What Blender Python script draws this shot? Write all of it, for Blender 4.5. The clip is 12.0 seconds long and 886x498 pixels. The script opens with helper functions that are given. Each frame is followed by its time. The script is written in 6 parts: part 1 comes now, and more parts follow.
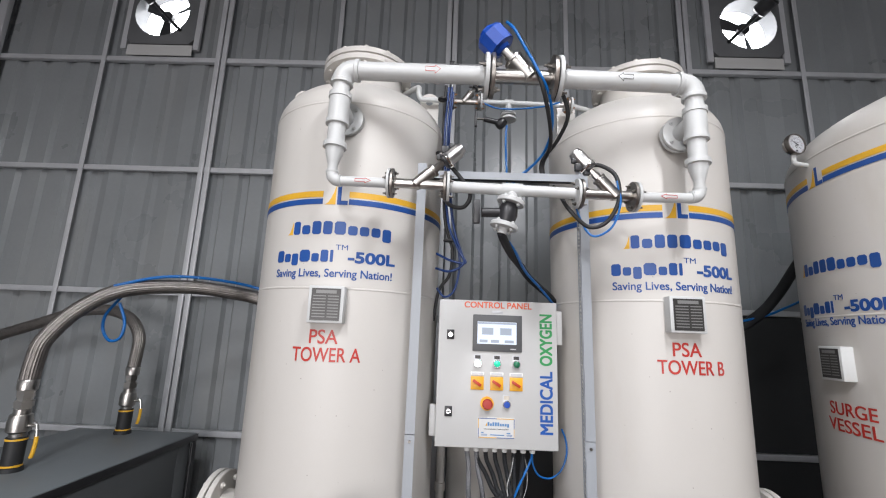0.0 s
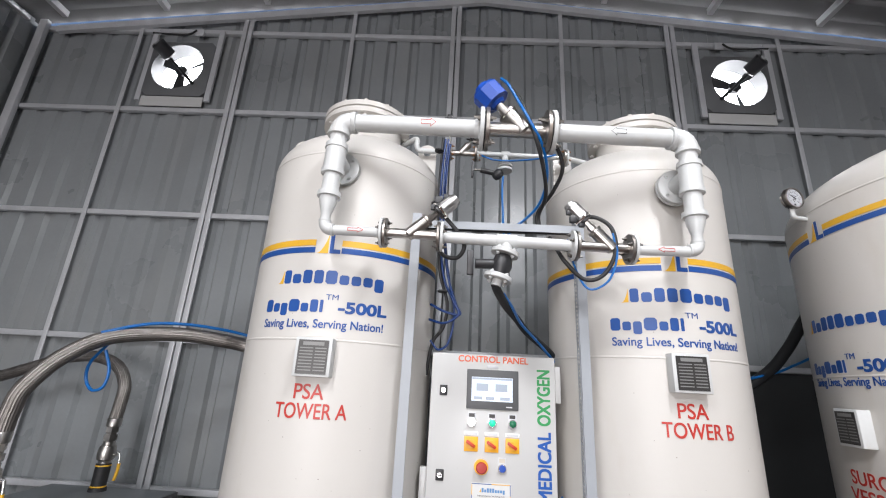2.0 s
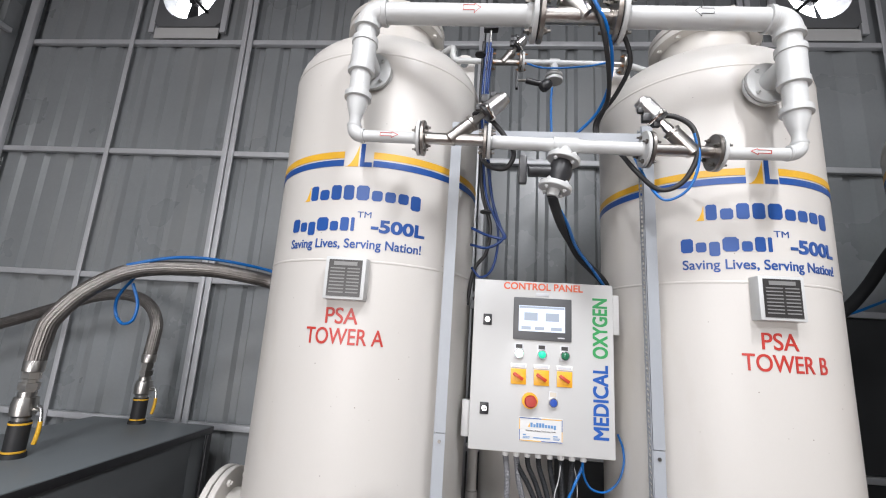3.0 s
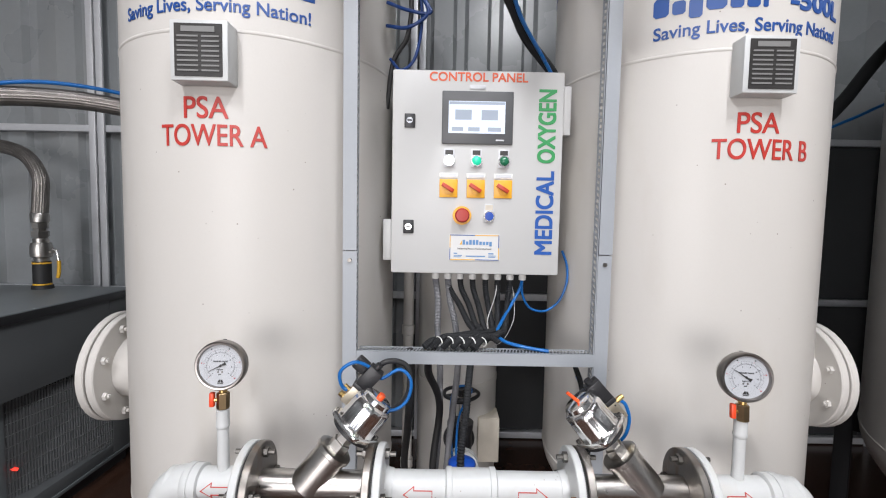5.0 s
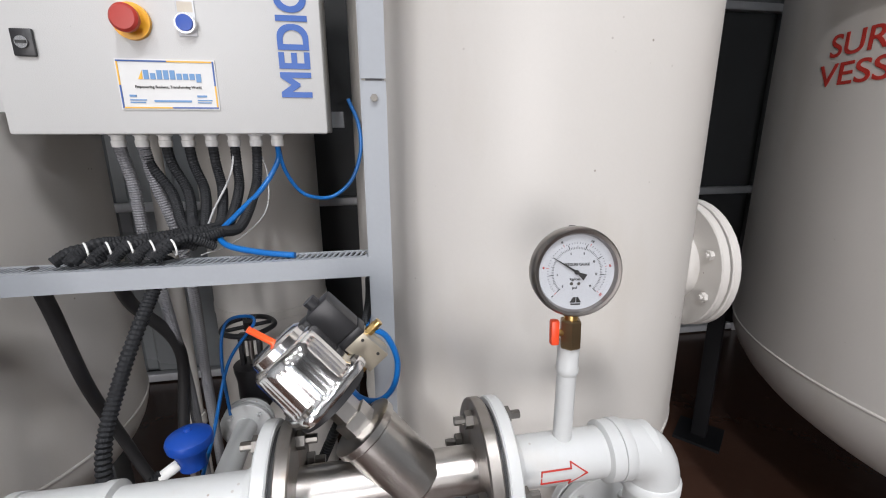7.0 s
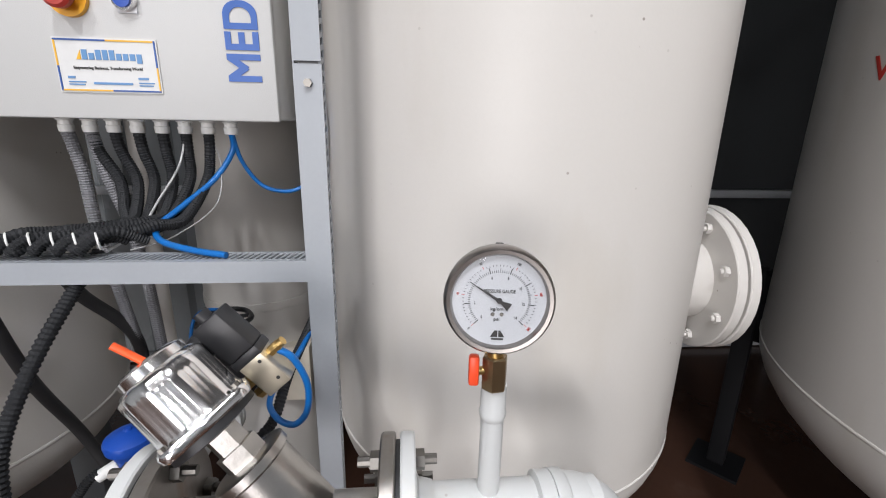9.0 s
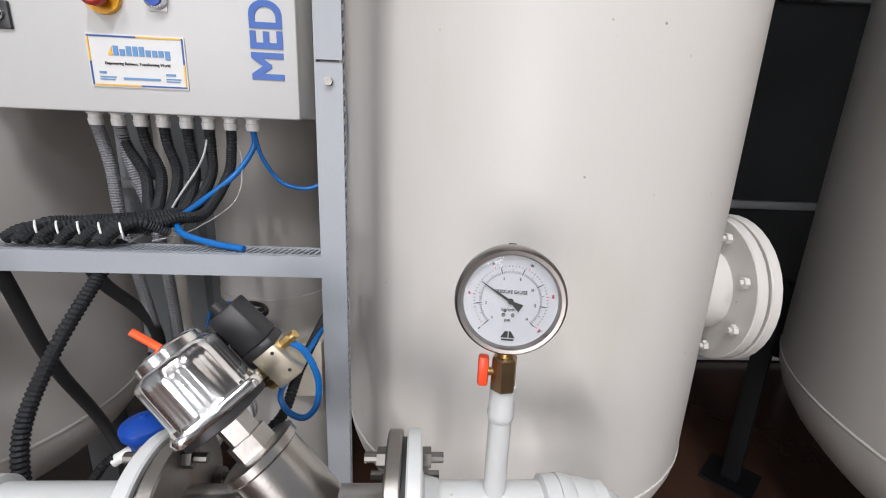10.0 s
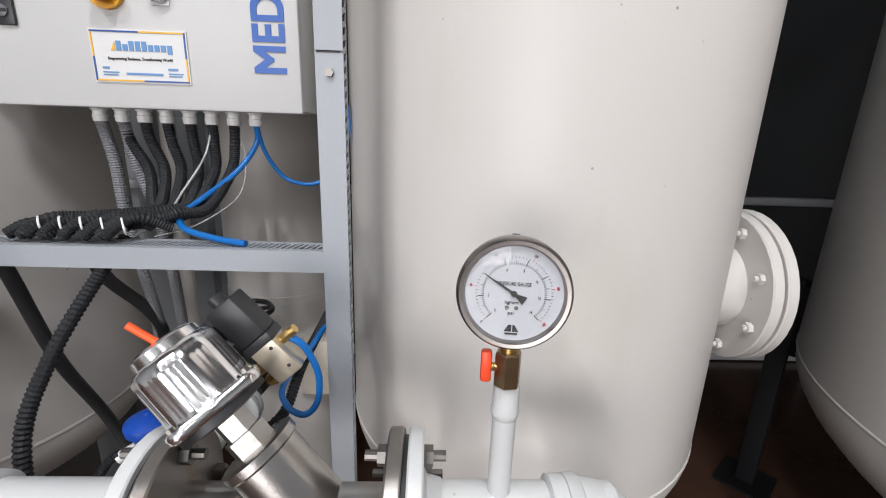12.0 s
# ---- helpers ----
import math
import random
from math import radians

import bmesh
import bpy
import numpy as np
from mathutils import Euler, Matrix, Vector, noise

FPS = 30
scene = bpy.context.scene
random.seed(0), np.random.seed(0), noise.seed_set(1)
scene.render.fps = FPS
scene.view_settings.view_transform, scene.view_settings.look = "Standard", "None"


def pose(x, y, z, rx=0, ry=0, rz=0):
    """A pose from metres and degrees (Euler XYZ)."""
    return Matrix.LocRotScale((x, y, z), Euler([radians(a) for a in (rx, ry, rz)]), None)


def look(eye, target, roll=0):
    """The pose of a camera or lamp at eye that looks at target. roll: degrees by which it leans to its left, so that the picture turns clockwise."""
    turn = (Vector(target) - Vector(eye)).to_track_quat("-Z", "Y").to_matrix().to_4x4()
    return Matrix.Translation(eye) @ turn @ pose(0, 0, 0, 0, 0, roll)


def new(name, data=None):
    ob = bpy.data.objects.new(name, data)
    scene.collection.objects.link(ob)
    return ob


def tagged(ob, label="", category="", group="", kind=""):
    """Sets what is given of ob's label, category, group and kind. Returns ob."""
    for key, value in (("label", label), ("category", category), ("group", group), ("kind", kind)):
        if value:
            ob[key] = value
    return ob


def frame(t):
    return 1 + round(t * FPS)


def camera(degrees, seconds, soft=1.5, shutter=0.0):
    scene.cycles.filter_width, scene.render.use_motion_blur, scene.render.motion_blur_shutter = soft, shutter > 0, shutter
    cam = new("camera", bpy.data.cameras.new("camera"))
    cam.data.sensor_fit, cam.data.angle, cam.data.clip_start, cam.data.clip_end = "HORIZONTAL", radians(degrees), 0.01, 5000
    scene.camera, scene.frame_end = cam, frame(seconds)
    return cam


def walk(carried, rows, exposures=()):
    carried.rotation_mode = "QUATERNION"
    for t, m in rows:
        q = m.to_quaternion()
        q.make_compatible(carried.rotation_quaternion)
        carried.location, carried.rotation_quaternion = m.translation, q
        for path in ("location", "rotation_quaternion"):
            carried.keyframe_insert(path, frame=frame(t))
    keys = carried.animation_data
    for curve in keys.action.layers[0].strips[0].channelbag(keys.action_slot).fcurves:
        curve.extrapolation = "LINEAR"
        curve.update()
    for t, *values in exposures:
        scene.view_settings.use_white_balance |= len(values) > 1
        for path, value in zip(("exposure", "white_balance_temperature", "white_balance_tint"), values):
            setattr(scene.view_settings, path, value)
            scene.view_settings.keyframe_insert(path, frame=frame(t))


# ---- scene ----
cam = camera(91.5, 12.0, 1.1)
PATH = [
    (0, (-0.213, 1.048, 1.78), (-0.256, 3.009, 2.172), 2.1),
    (0.5, (-0.199, 1.046, 1.797), (-0.249, 2.994, 2.246), 2.3),
    (1, (-0.18, 1.052, 1.815), (-0.237, 2.986, 2.32), 2.3),
    (1.5, (-0.171, 1.052, 1.832), (-0.231, 2.969, 2.4), 2.6),
    (2, (-0.175, 1.08, 1.808), (-0.241, 2.987, 2.406), 3.0),
    (2.5, (-0.218, 1.175, 1.752), (-0.39, 3.085, 2.317), 3.8),
    (2.7, (-0.253, 1.241, 1.728), (-0.432, 3.169, 2.232), 3.7),
    (4.3, (-0.247, 1.501, 1.602), (-0.242, 3.497, 1.727), 1.9),
    (4.5, (-0.203, 1.553, 1.573), (-0.197, 3.551, 1.643), 1.1),
    (5, (-0.102, 1.657, 1.483), (-0.098, 3.652, 1.352), 1.1),
    (5.5, (-0.005, 1.752, 1.406), (0.031, 3.729, 1.105), 1.4),
    (6, (0.1, 1.938, 1.36), (0.328, 3.89, 0.988), 2.2),
    (6.5, (0.193, 2.052, 1.325), (0.532, 3.971, 0.875), 1.2),
    (7, (0.325, 2.126, 1.308), (0.669, 4.033, 0.813), -0.3),
    (7.5, (0.427, 2.178, 1.296), (0.72, 4.087, 0.776), -0.5),
    (7.7, (0.449, 2.195, 1.305), (0.716, 4.1, 0.758), -0.3),
    (9.5, (0.477, 2.196, 1.314), (0.625, 4.118, 0.782), 1.8),
    (10, (0.478, 2.193, 1.31), (0.588, 4.119, 0.784), 2.4),
    (10.5, (0.481, 2.195, 1.307), (0.571, 4.122, 0.779), 2.4),
    (11, (0.483, 2.199, 1.304), (0.561, 4.126, 0.775), 2.4),
    (11.5, (0.487, 2.201, 1.3), (0.559, 4.129, 0.773), 2.2),
    (12, (0.487, 2.204, 1.298), (0.554, 4.132, 0.771), 1.9),
]
EXPOSURES = [(0, -0.12), (1, 0.08), (2, 0.1), (2.7, 0.1), (4.5, -0.03), (5.5, 0.0), (6.5, -0.02), (12, -0.02)]
walk(cam, [(t, look(eye, target, roll)) for t, eye, target, roll in PATH], [(t, stops, 6500, 14) for t, stops in EXPOSURES])

# ---- world and light ----
world = bpy.data.worlds.new("world")
scene.world = world
world.use_nodes = True
wn = world.node_tree.nodes
sky = wn.new("ShaderNodeTexSky")
sky.sky_type, sky.sun_disc = "NISHITA", False
sky.sun_elevation, sky.sun_rotation = radians(40), radians(200)
wn["Background"].inputs["Strength"].default_value = 0.12
world.node_tree.links.new(sky.outputs["Color"], wn["Background"].inputs["Color"])


def area(name, at, target, w, h, power, colour=(1, 1, 1)):
    d = bpy.data.lights.new(name, "AREA")
    d.shape, d.size, d.size_y, d.energy, d.color = "RECTANGLE", w, h, power, colour
    ob = new(name, d)
    ob.matrix_world = look(at, target)
    return ob


sun = bpy.data.lights.new("sun", "SUN")
sun.energy, sun.angle, sun.color = 2.5, radians(0.5), (1, 0.95, 0.88)
new("sun", sun).matrix_world = look((0, 0, 0), (-0.3, 0.72, -0.65))

# daylight through the shutter opening behind the camera
DOOR_W, DOOR_H, DOOR_X, Y0 = 4.2, 3.6, -1.7, -5.0
area("daylight", (DOOR_X, Y0 + 0.05, 1.45), (DOOR_X + 1.2, 3, 1.6), 3.8, 2.4, 262, (1.0, 0.99, 0.985))
# unseen strips added under the roof; one stands to brighten the surge vessel's side
FILL_STRIPS = [(-1.3, -0.2), (0.8, 0.7), (-1.3, -2.8), (1.3, -2.8)]
for sx, sy in FILL_STRIPS:
    area("fill_glow", (sx, sy, 4.62), (sx, sy, 0), 0.1, 1.15, 112, (0.95, 0.98, 1.0))


# ---- materials ----
def material(name, base, rough=0.5, metal=0.0, var=0.06, scale=6.0, fine=0.04, fscale=90.0, bump=0.05, spec=0.5, stain_sheen=None, random_amount=0.0, coat=0.0):
    m = bpy.data.materials.new(name)
    m.use_nodes = True
    nt = m.node_tree
    n, l = nt.nodes, nt.links
    b = n["Principled BSDF"]
    b.inputs["Metallic"].default_value = metal
    b.inputs["Specular IOR Level"].default_value = spec
    b.inputs["Coat Weight"].default_value = coat
    tc = n.new("ShaderNodeTexCoord")
    big = n.new("ShaderNodeTexNoise")
    big.inputs["Scale"].default_value, big.inputs["Detail"].default_value = scale, 5
    small = n.new("ShaderNodeTexNoise")
    small.inputs["Scale"].default_value, small.inputs["Detail"].default_value = fscale, 4
    l.new(tc.outputs["Object"], big.inputs["Vector"])
    l.new(tc.outputs["Object"], small.inputs["Vector"])
    val = n.new("ShaderNodeMath")
    val.operation = "MULTIPLY_ADD"
    l.new(big.outputs["Fac"], val.inputs[0])
    val.inputs[1].default_value, val.inputs[2].default_value = 2 * var, 1 - var
    val2 = n.new("ShaderNodeMath")
    val2.operation = "MULTIPLY_ADD"
    l.new(small.outputs["Fac"], val2.inputs[0])
    val2.inputs[1].default_value = 2 * fine
    sub = n.new("ShaderNodeMath")
    sub.operation = "SUBTRACT"
    l.new(val.outputs[0], sub.inputs[0])
    sub.inputs[1].default_value = fine
    l.new(sub.outputs[0], val2.inputs[2])
    hsv = n.new("ShaderNodeHueSaturation")
    hsv.inputs["Color"].default_value = (*base, 1)
    if random_amount:
        oi = n.new("ShaderNodeObjectInfo")
        r = n.new("ShaderNodeMath")
        r.operation = "MULTIPLY_ADD"
        l.new(oi.outputs["Random"], r.inputs[0])
        r.inputs[1].default_value, r.inputs[2].default_value = random_amount, 1 - random_amount / 2
        mul = n.new("ShaderNodeMath")
        mul.operation = "MULTIPLY"
        l.new(r.outputs[0], mul.inputs[0])
        l.new(val2.outputs[0], mul.inputs[1])
        l.new(mul.outputs[0], hsv.inputs["Value"])
    else:
        l.new(val2.outputs[0], hsv.inputs["Value"])
    out = hsv.outputs["Color"]
    if stain_sheen:
        colour, amount, sscale, lo, hi = stain_sheen
        st = n.new("ShaderNodeTexNoise")
        st.inputs["Scale"].default_value, st.inputs["Detail"].default_value = sscale, 6
        mp = n.new("ShaderNodeMapping")
        mp.inputs["Scale"].default_value = (1, 1, 0.35)
        l.new(tc.outputs["Object"], mp.inputs["Vector"])
        l.new(mp.outputs["Vector"], st.inputs["Vector"])
        mr = n.new("ShaderNodeMapRange")
        mr.inputs["From Min"].default_value, mr.inputs["From Max"].default_value, mr.inputs["To Max"].default_value = lo, hi, amount
        l.new(st.outputs["Fac"], mr.inputs["Value"])
        mix = n.new("ShaderNodeMix")
        mix.data_type = "RGBA"
        l.new(mr.outputs["Result"], mix.inputs["Factor"])
        l.new(out, mix.inputs["A"])
        mix.inputs["B"].default_value = (*colour, 1)
        out = mix.outputs["Result"]
    l.new(out, b.inputs["Base Color"])
    rr = n.new("ShaderNodeMath")
    rr.operation = "MULTIPLY_ADD"
    l.new(big.outputs["Fac"], rr.inputs[0])
    rr.inputs[1].default_value, rr.inputs[2].default_value = 0.16, rough - 0.08
    l.new(rr.outputs[0], b.inputs["Roughness"])
    if bump:
        bp = n.new("ShaderNodeBump")
        bp.inputs["Strength"].default_value, bp.inputs["Distance"].default_value = bump, 0.002
        l.new(small.outputs["Fac"], bp.inputs["Height"])
        l.new(bp.outputs["Normal"], b.inputs["Normal"])
    return m


def glow(name, base, emit, strength, rough=0.3):
    m = material(name, base, rough, bump=0)
    b = m.node_tree.nodes["Principled BSDF"]
    b.inputs["Emission Color"].default_value = (*emit, 1)
    b.inputs["Emission Strength"].default_value = strength
    return m


M_TANK = material("cream_enamel", (0.57, 0.548, 0.516), 0.38, var=0.03, scale=2.2, fine=0.015, fscale=160, bump=0.06, spec=0.35, stain_sheen=((0.4, 0.35, 0.27), 0.42, 4.5, 0.55, 0.85))
M_PIPE = material("white_pipe_paint", (0.535, 0.545, 0.54), 0.38, var=0.04, scale=9, fine=0.02, fscale=70, bump=0.25, stain_sheen=((0.45, 0.36, 0.26), 0.4, 14, 0.62, 0.85))
M_STEEL = material("stainless_steel", (0.5, 0.48, 0.455), 0.3, metal=1.0, var=0.12, scale=14, fine=0.05, fscale=260, bump=0.08, stain_sheen=((0.28, 0.22, 0.17), 0.35, 20, 0.55, 0.8))
M_POLISH = material("polished_steel", (0.84, 0.83, 0.82), 0.15, metal=1.0, var=0.05, scale=10, bump=0.02)
M_FLANGE = material("bare_steel_flange", (0.3, 0.28, 0.26), 0.38, metal=1.0, var=0.2, scale=18, fine=0.08, fscale=120, bump=0.15, stain_sheen=((0.22, 0.11, 0.05), 0.6, 22, 0.55, 0.75))
M_RUST = material("rusty_bolt", (0.3, 0.15, 0.07), 0.7, metal=0.4, var=0.25, scale=60, bump=0.3)
M_BOLT = material("zinc_bolt", (0.2, 0.19, 0.175), 0.38, metal=1.0, var=0.2, scale=40, bump=0.15, random_amount=0.4)
M_BLACK = material("black_rubber", (0.018, 0.018, 0.019), 0.55, var=0.15, scale=20, bump=0.1)
M_PLASTIC = material("black_plastic", (0.02, 0.02, 0.022), 0.4, var=0.1, scale=20, bump=0.05)
M_BLACKPAINT = material("matt_black_paint", (0.006, 0.006, 0.007), 0.7, var=0.15, scale=10, spec=0.2, bump=0.05)
M_GRILL = material("grille_slats", (0.15, 0.155, 0.16), 0.45, var=0.1, scale=8, bump=0.03)
M_CORR = material("corrugated_conduit", (0.018, 0.019, 0.021), 0.6, var=0.1, scale=12, bump=0.05, spec=0.25)
M_CONDUIT = material("grey_conduit", (0.16, 0.16, 0.17), 0.5, var=0.1, scale=12, bump=0.05)
M_BLUE = material("blue_air_tube", (0.004, 0.125, 0.41), 0.3, var=0.05, scale=12, bump=0)
M_BLUETUBE2 = material("dark_blue_tube", (0.003, 0.03, 0.14), 0.35, var=0.05, scale=12, bump=0)
M_DRYTOP = material("blue_grey_steel", (0.17, 0.19, 0.2), 0.4, var=0.08, scale=4, fine=0.05, fscale=150, bump=0.1)
M_BLUECAP = material("blue_plastic", (0.006, 0.06, 0.36), 0.38, var=0.08, scale=15, bump=0.05)
M_RED = material("red_plastic", (0.75, 0.07, 0.02), 0.35, bump=0)
M_ORANGE = material("orange_plastic", (0.85, 0.1, 0.02), 0.3, bump=0)
M_BRASS = material("brass", (0.72, 0.5, 0.2), 0.3, metal=1.0, var=0.1, scale=30, bump=0.05)
M_BRONZE = material("dull_brass_nut", (0.32, 0.23, 0.13), 0.4, metal=1.0, var=0.15, scale=30, bump=0.05)
M_ANGLE = material("grey_slotted_angle", (0.32, 0.34, 0.365), 0.42, var=0.06, scale=8, fine=0.03, fscale=150, bump=0.08)
M_PANEL = material("grey_powder_coat", (0.53, 0.53, 0.52), 0.4, var=0.02, scale=4, fine=0.02, fscale=500, bump=0.18)
# pale streaks: glossy reflections of the ribbed sheet put into its colour
M_SHEET = material("grey_wall_sheet", (0.24, 0.255, 0.263), 0.29, var=0.2, scale=1.6, fine=0.05, fscale=40, bump=0.05, stain_sheen=((0.3, 0.3, 0.29), 0.45, 2.5, 0.52, 0.8))
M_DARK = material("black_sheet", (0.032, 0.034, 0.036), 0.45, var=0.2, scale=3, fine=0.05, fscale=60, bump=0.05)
M_BEZEL = material("gauge_bezel", (0.29, 0.27, 0.255), 0.3, metal=1.0, var=0.08, scale=20, bump=0.03)
M_GALV = material("galvanised_girt", (0.55, 0.56, 0.58), 0.4, metal=0.2, var=0.14, scale=7, fine=0.06, fscale=60, bump=0.08)
M_ROOF = material("roof_sheet", (0.23, 0.23, 0.235), 0.35, var=0.2, scale=2, bump=0.05)
M_FLOOR = material("brown_epoxy_floor", (0.055, 0.027, 0.018), 0.22, var=0.2, scale=2.5, fine=0.12, fscale=30, bump=0.12, stain_sheen=((0.12, 0.09, 0.07), 0.22, 6, 0.6, 0.8))
M_PLASTER = material("pale_wall", (0.5, 0.5, 0.49), 0.7, var=0.06, scale=2)
M_DRYER = material("dark_grey_cabinet", (0.11, 0.118, 0.122), 0.42, var=0.08, scale=5, fine=0.05, fscale=200, bump=0.1)
M_BRAID = material("braided_steel_hose", (0.27, 0.25, 0.235), 0.45, metal=1.0, var=0.3, scale=30, fine=0.2, fscale=300, bump=0.6)
M_TXT_BLUE = material("blue_lettering", (0.012, 0.07, 0.28), 0.4, var=0.05, bump=0)
M_TXT_RED = material("red_lettering", (0.47, 0.036, 0.026), 0.42, var=0.08, scale=40, bump=0)
M_TXT_ORANGE = material("orange_red_lettering", (0.75, 0.13, 0.05), 0.42, bump=0)
M_TXT_GREEN = material("green_lettering", (0.03, 0.3, 0.09), 0.4, bump=0)
M_TXT_BLUE2 = material("bright_blue_lettering", (0.008, 0.085, 0.36), 0.4, bump=0)
M_YELLOW = material("yellow_band", (0.72, 0.4, 0.03), 0.4, bump=0)
M_INK = material("black_ink", (0.02, 0.02, 0.02), 0.5, bump=0)
M_WHITE = material("white_print", (0.82, 0.82, 0.8), 0.4, var=0.02, bump=0)
M_DIAL = material("white_dial", (0.44, 0.455, 0.48), 0.45, var=0.01, bump=0)
M_PLATE = material("etched_black_plate", (0.035, 0.033, 0.032), 0.35, var=0.2, scale=30, bump=0)
M_SWITCH = material("yellow_switch_plate", (0.85, 0.42, 0.03), 0.35, bump=0)
M_SCREEN = glow("lit_screen", (0.3, 0.32, 0.35), (0.75, 0.87, 1.0), 0.8)
M_LED_ON = glow("lit_green_lens", (0.4, 0.9, 0.7), (0.5, 1.0, 0.75), 2.2)
M_LED_MID = glow("green_lens", (0.02, 0.5, 0.3), (0.0, 0.7, 0.4), 0.5)
M_LED_RED = glow("red_lamp", (0.7, 0.02, 0.02), (1.0, 0.05, 0.03), 2.0)
M_LED_OFF = material("dark_green_lens", (0.02, 0.16, 0.08), 0.2, bump=0)
M_OUT = glow("daylight_outside", (0.8, 0.8, 0.8), (0.95, 0.98, 1.0), 14)
M_FILL = glow("fill_strip_diffuser", (0.9, 0.9, 0.9), (0.93, 0.97, 1.0), 6)
M_RUBBER_GREY = material("cloth_tape", (0.55, 0.5, 0.42), 0.8, var=0.1, scale=20, bump=0.2)
M_TIE = material("white_cable_tie", (0.8, 0.8, 0.78), 0.4, bump=0)
M_WIRE = material("grey_wire", (0.4, 0.4, 0.4), 0.45, bump=0)

M_BUTTON = material("dark_red_button", (0.4, 0.035, 0.025), 0.4, bump=0)
M_KNOB = material("deep_red_knob", (0.5, 0.05, 0.02), 0.4, bump=0)
M_HMI = material("grey_screen_surround", (0.09, 0.092, 0.096), 0.45, var=0.05, bump=0.05)
M_CUP = material("satin_steel_cup", (0.52, 0.51, 0.5), 0.34, metal=1.0, var=0.15, scale=20, bump=0.03)
M_FANBOX = material("dark_fan_housing", (0.13, 0.135, 0.14), 0.5, var=0.15, scale=6, bump=0.1)
M_CARD = material("pale_card", (0.62, 0.62, 0.61), 0.4, var=0.02, bump=0)
M_CARDINK = material("pale_blue_print", (0.1, 0.24, 0.46), 0.4, bump=0)
M_ETCH = material("etched_grey_print", (0.2, 0.2, 0.195), 0.4, bump=0)
M_UI = glow("screen_print", (0.2, 0.22, 0.25), (0.5, 0.62, 0.78), 0.4)


def specks(m, colour, scale, size, amount):
    """Sparse small chips and fly specks in the paint."""
    n, l = m.node_tree.nodes, m.node_tree.links
    b = n["Principled BSDF"]
    old = b.inputs["Base Color"].links[0].from_socket
    tc, vo, nz = n.new("ShaderNodeTexCoord"), n.new("ShaderNodeTexVoronoi"), n.new("ShaderNodeTexNoise")
    vo.inputs["Scale"].default_value, nz.inputs["Scale"].default_value = scale, 7
    l.new(tc.outputs["Object"], vo.inputs["Vector"]), l.new(tc.outputs["Object"], nz.inputs["Vector"])
    a, c, mul = n.new("ShaderNodeMapRange"), n.new("ShaderNodeMapRange"), n.new("ShaderNodeMath")
    a.inputs["From Min"].default_value, a.inputs["From Max"].default_value, a.inputs["To Min"].default_value, a.inputs["To Max"].default_value = size * 0.6, size, 1, 0
    c.inputs["From Min"].default_value, c.inputs["From Max"].default_value, c.inputs["To Max"].default_value = 0.5, 0.62, amount
    l.new(vo.outputs["Distance"], a.inputs["Value"]), l.new(nz.outputs["Fac"], c.inputs["Value"])
    mul.operation = "MULTIPLY"
    l.new(a.outputs["Result"], mul.inputs[0]), l.new(c.outputs["Result"], mul.inputs[1])
    mix = n.new("ShaderNodeMix")
    mix.data_type = "RGBA"
    l.new(mul.outputs[0], mix.inputs["Factor"]), l.new(old, mix.inputs["A"])
    mix.inputs["B"].default_value = (*colour, 1)
    l.new(mix.outputs["Result"], b.inputs["Base Color"])


specks(M_TANK, (0.16, 0.13, 0.1), 22, 0.055, 0.75)
specks(M_PIPE, (0.2, 0.12, 0.06), 45, 0.09, 0.7)
specks(M_PANEL, (0.2, 0.2, 0.2), 30, 0.04, 0.5)

M_GLASS = bpy.data.materials.new("gauge_glass")
M_GLASS.use_nodes = True
_n, _l = M_GLASS.node_tree.nodes, M_GLASS.node_tree.links
_t, _g, _x = _n.new("ShaderNodeBsdfTransparent"), _n.new("ShaderNodeBsdfGlossy"), _n.new("ShaderNodeMixShader")
_g.inputs["Roughness"].default_value = 0.05
_x.inputs["Fac"].default_value = 0.012
_l.new(_t.outputs[0], _x.inputs[1]), _l.new(_g.outputs[0], _x.inputs[2])
_l.new(_x.outputs[0], _n["Material Output"].inputs["Surface"])


# ---- mesh helpers ----
def box(bm, lo, hi, bevel=0.0):
    r = bmesh.ops.create_cube(bm, size=1)
    c = [(a + b) / 2 for a, b in zip(lo, hi)]
    s = [b - a for a, b in zip(lo, hi)]
    for v in r["verts"]:
        v.co = Vector(c[i] + v.co[i] * s[i] for i in range(3))
    if bevel:
        es = list({e for v in r["verts"] for e in v.link_edges})
        bmesh.ops.bevel(bm, geom=es, offset=bevel, segments=2, affect="EDGES", profile=0.5)
    return bm


def frame_of(d):
    d = Vector(d).normalized()
    up = Vector((0, 0, 1)) if abs(d.z) < 0.95 else Vector((0, 1, 0))
    a = d.cross(up).normalized()
    return a, a.cross(d).normalized(), d


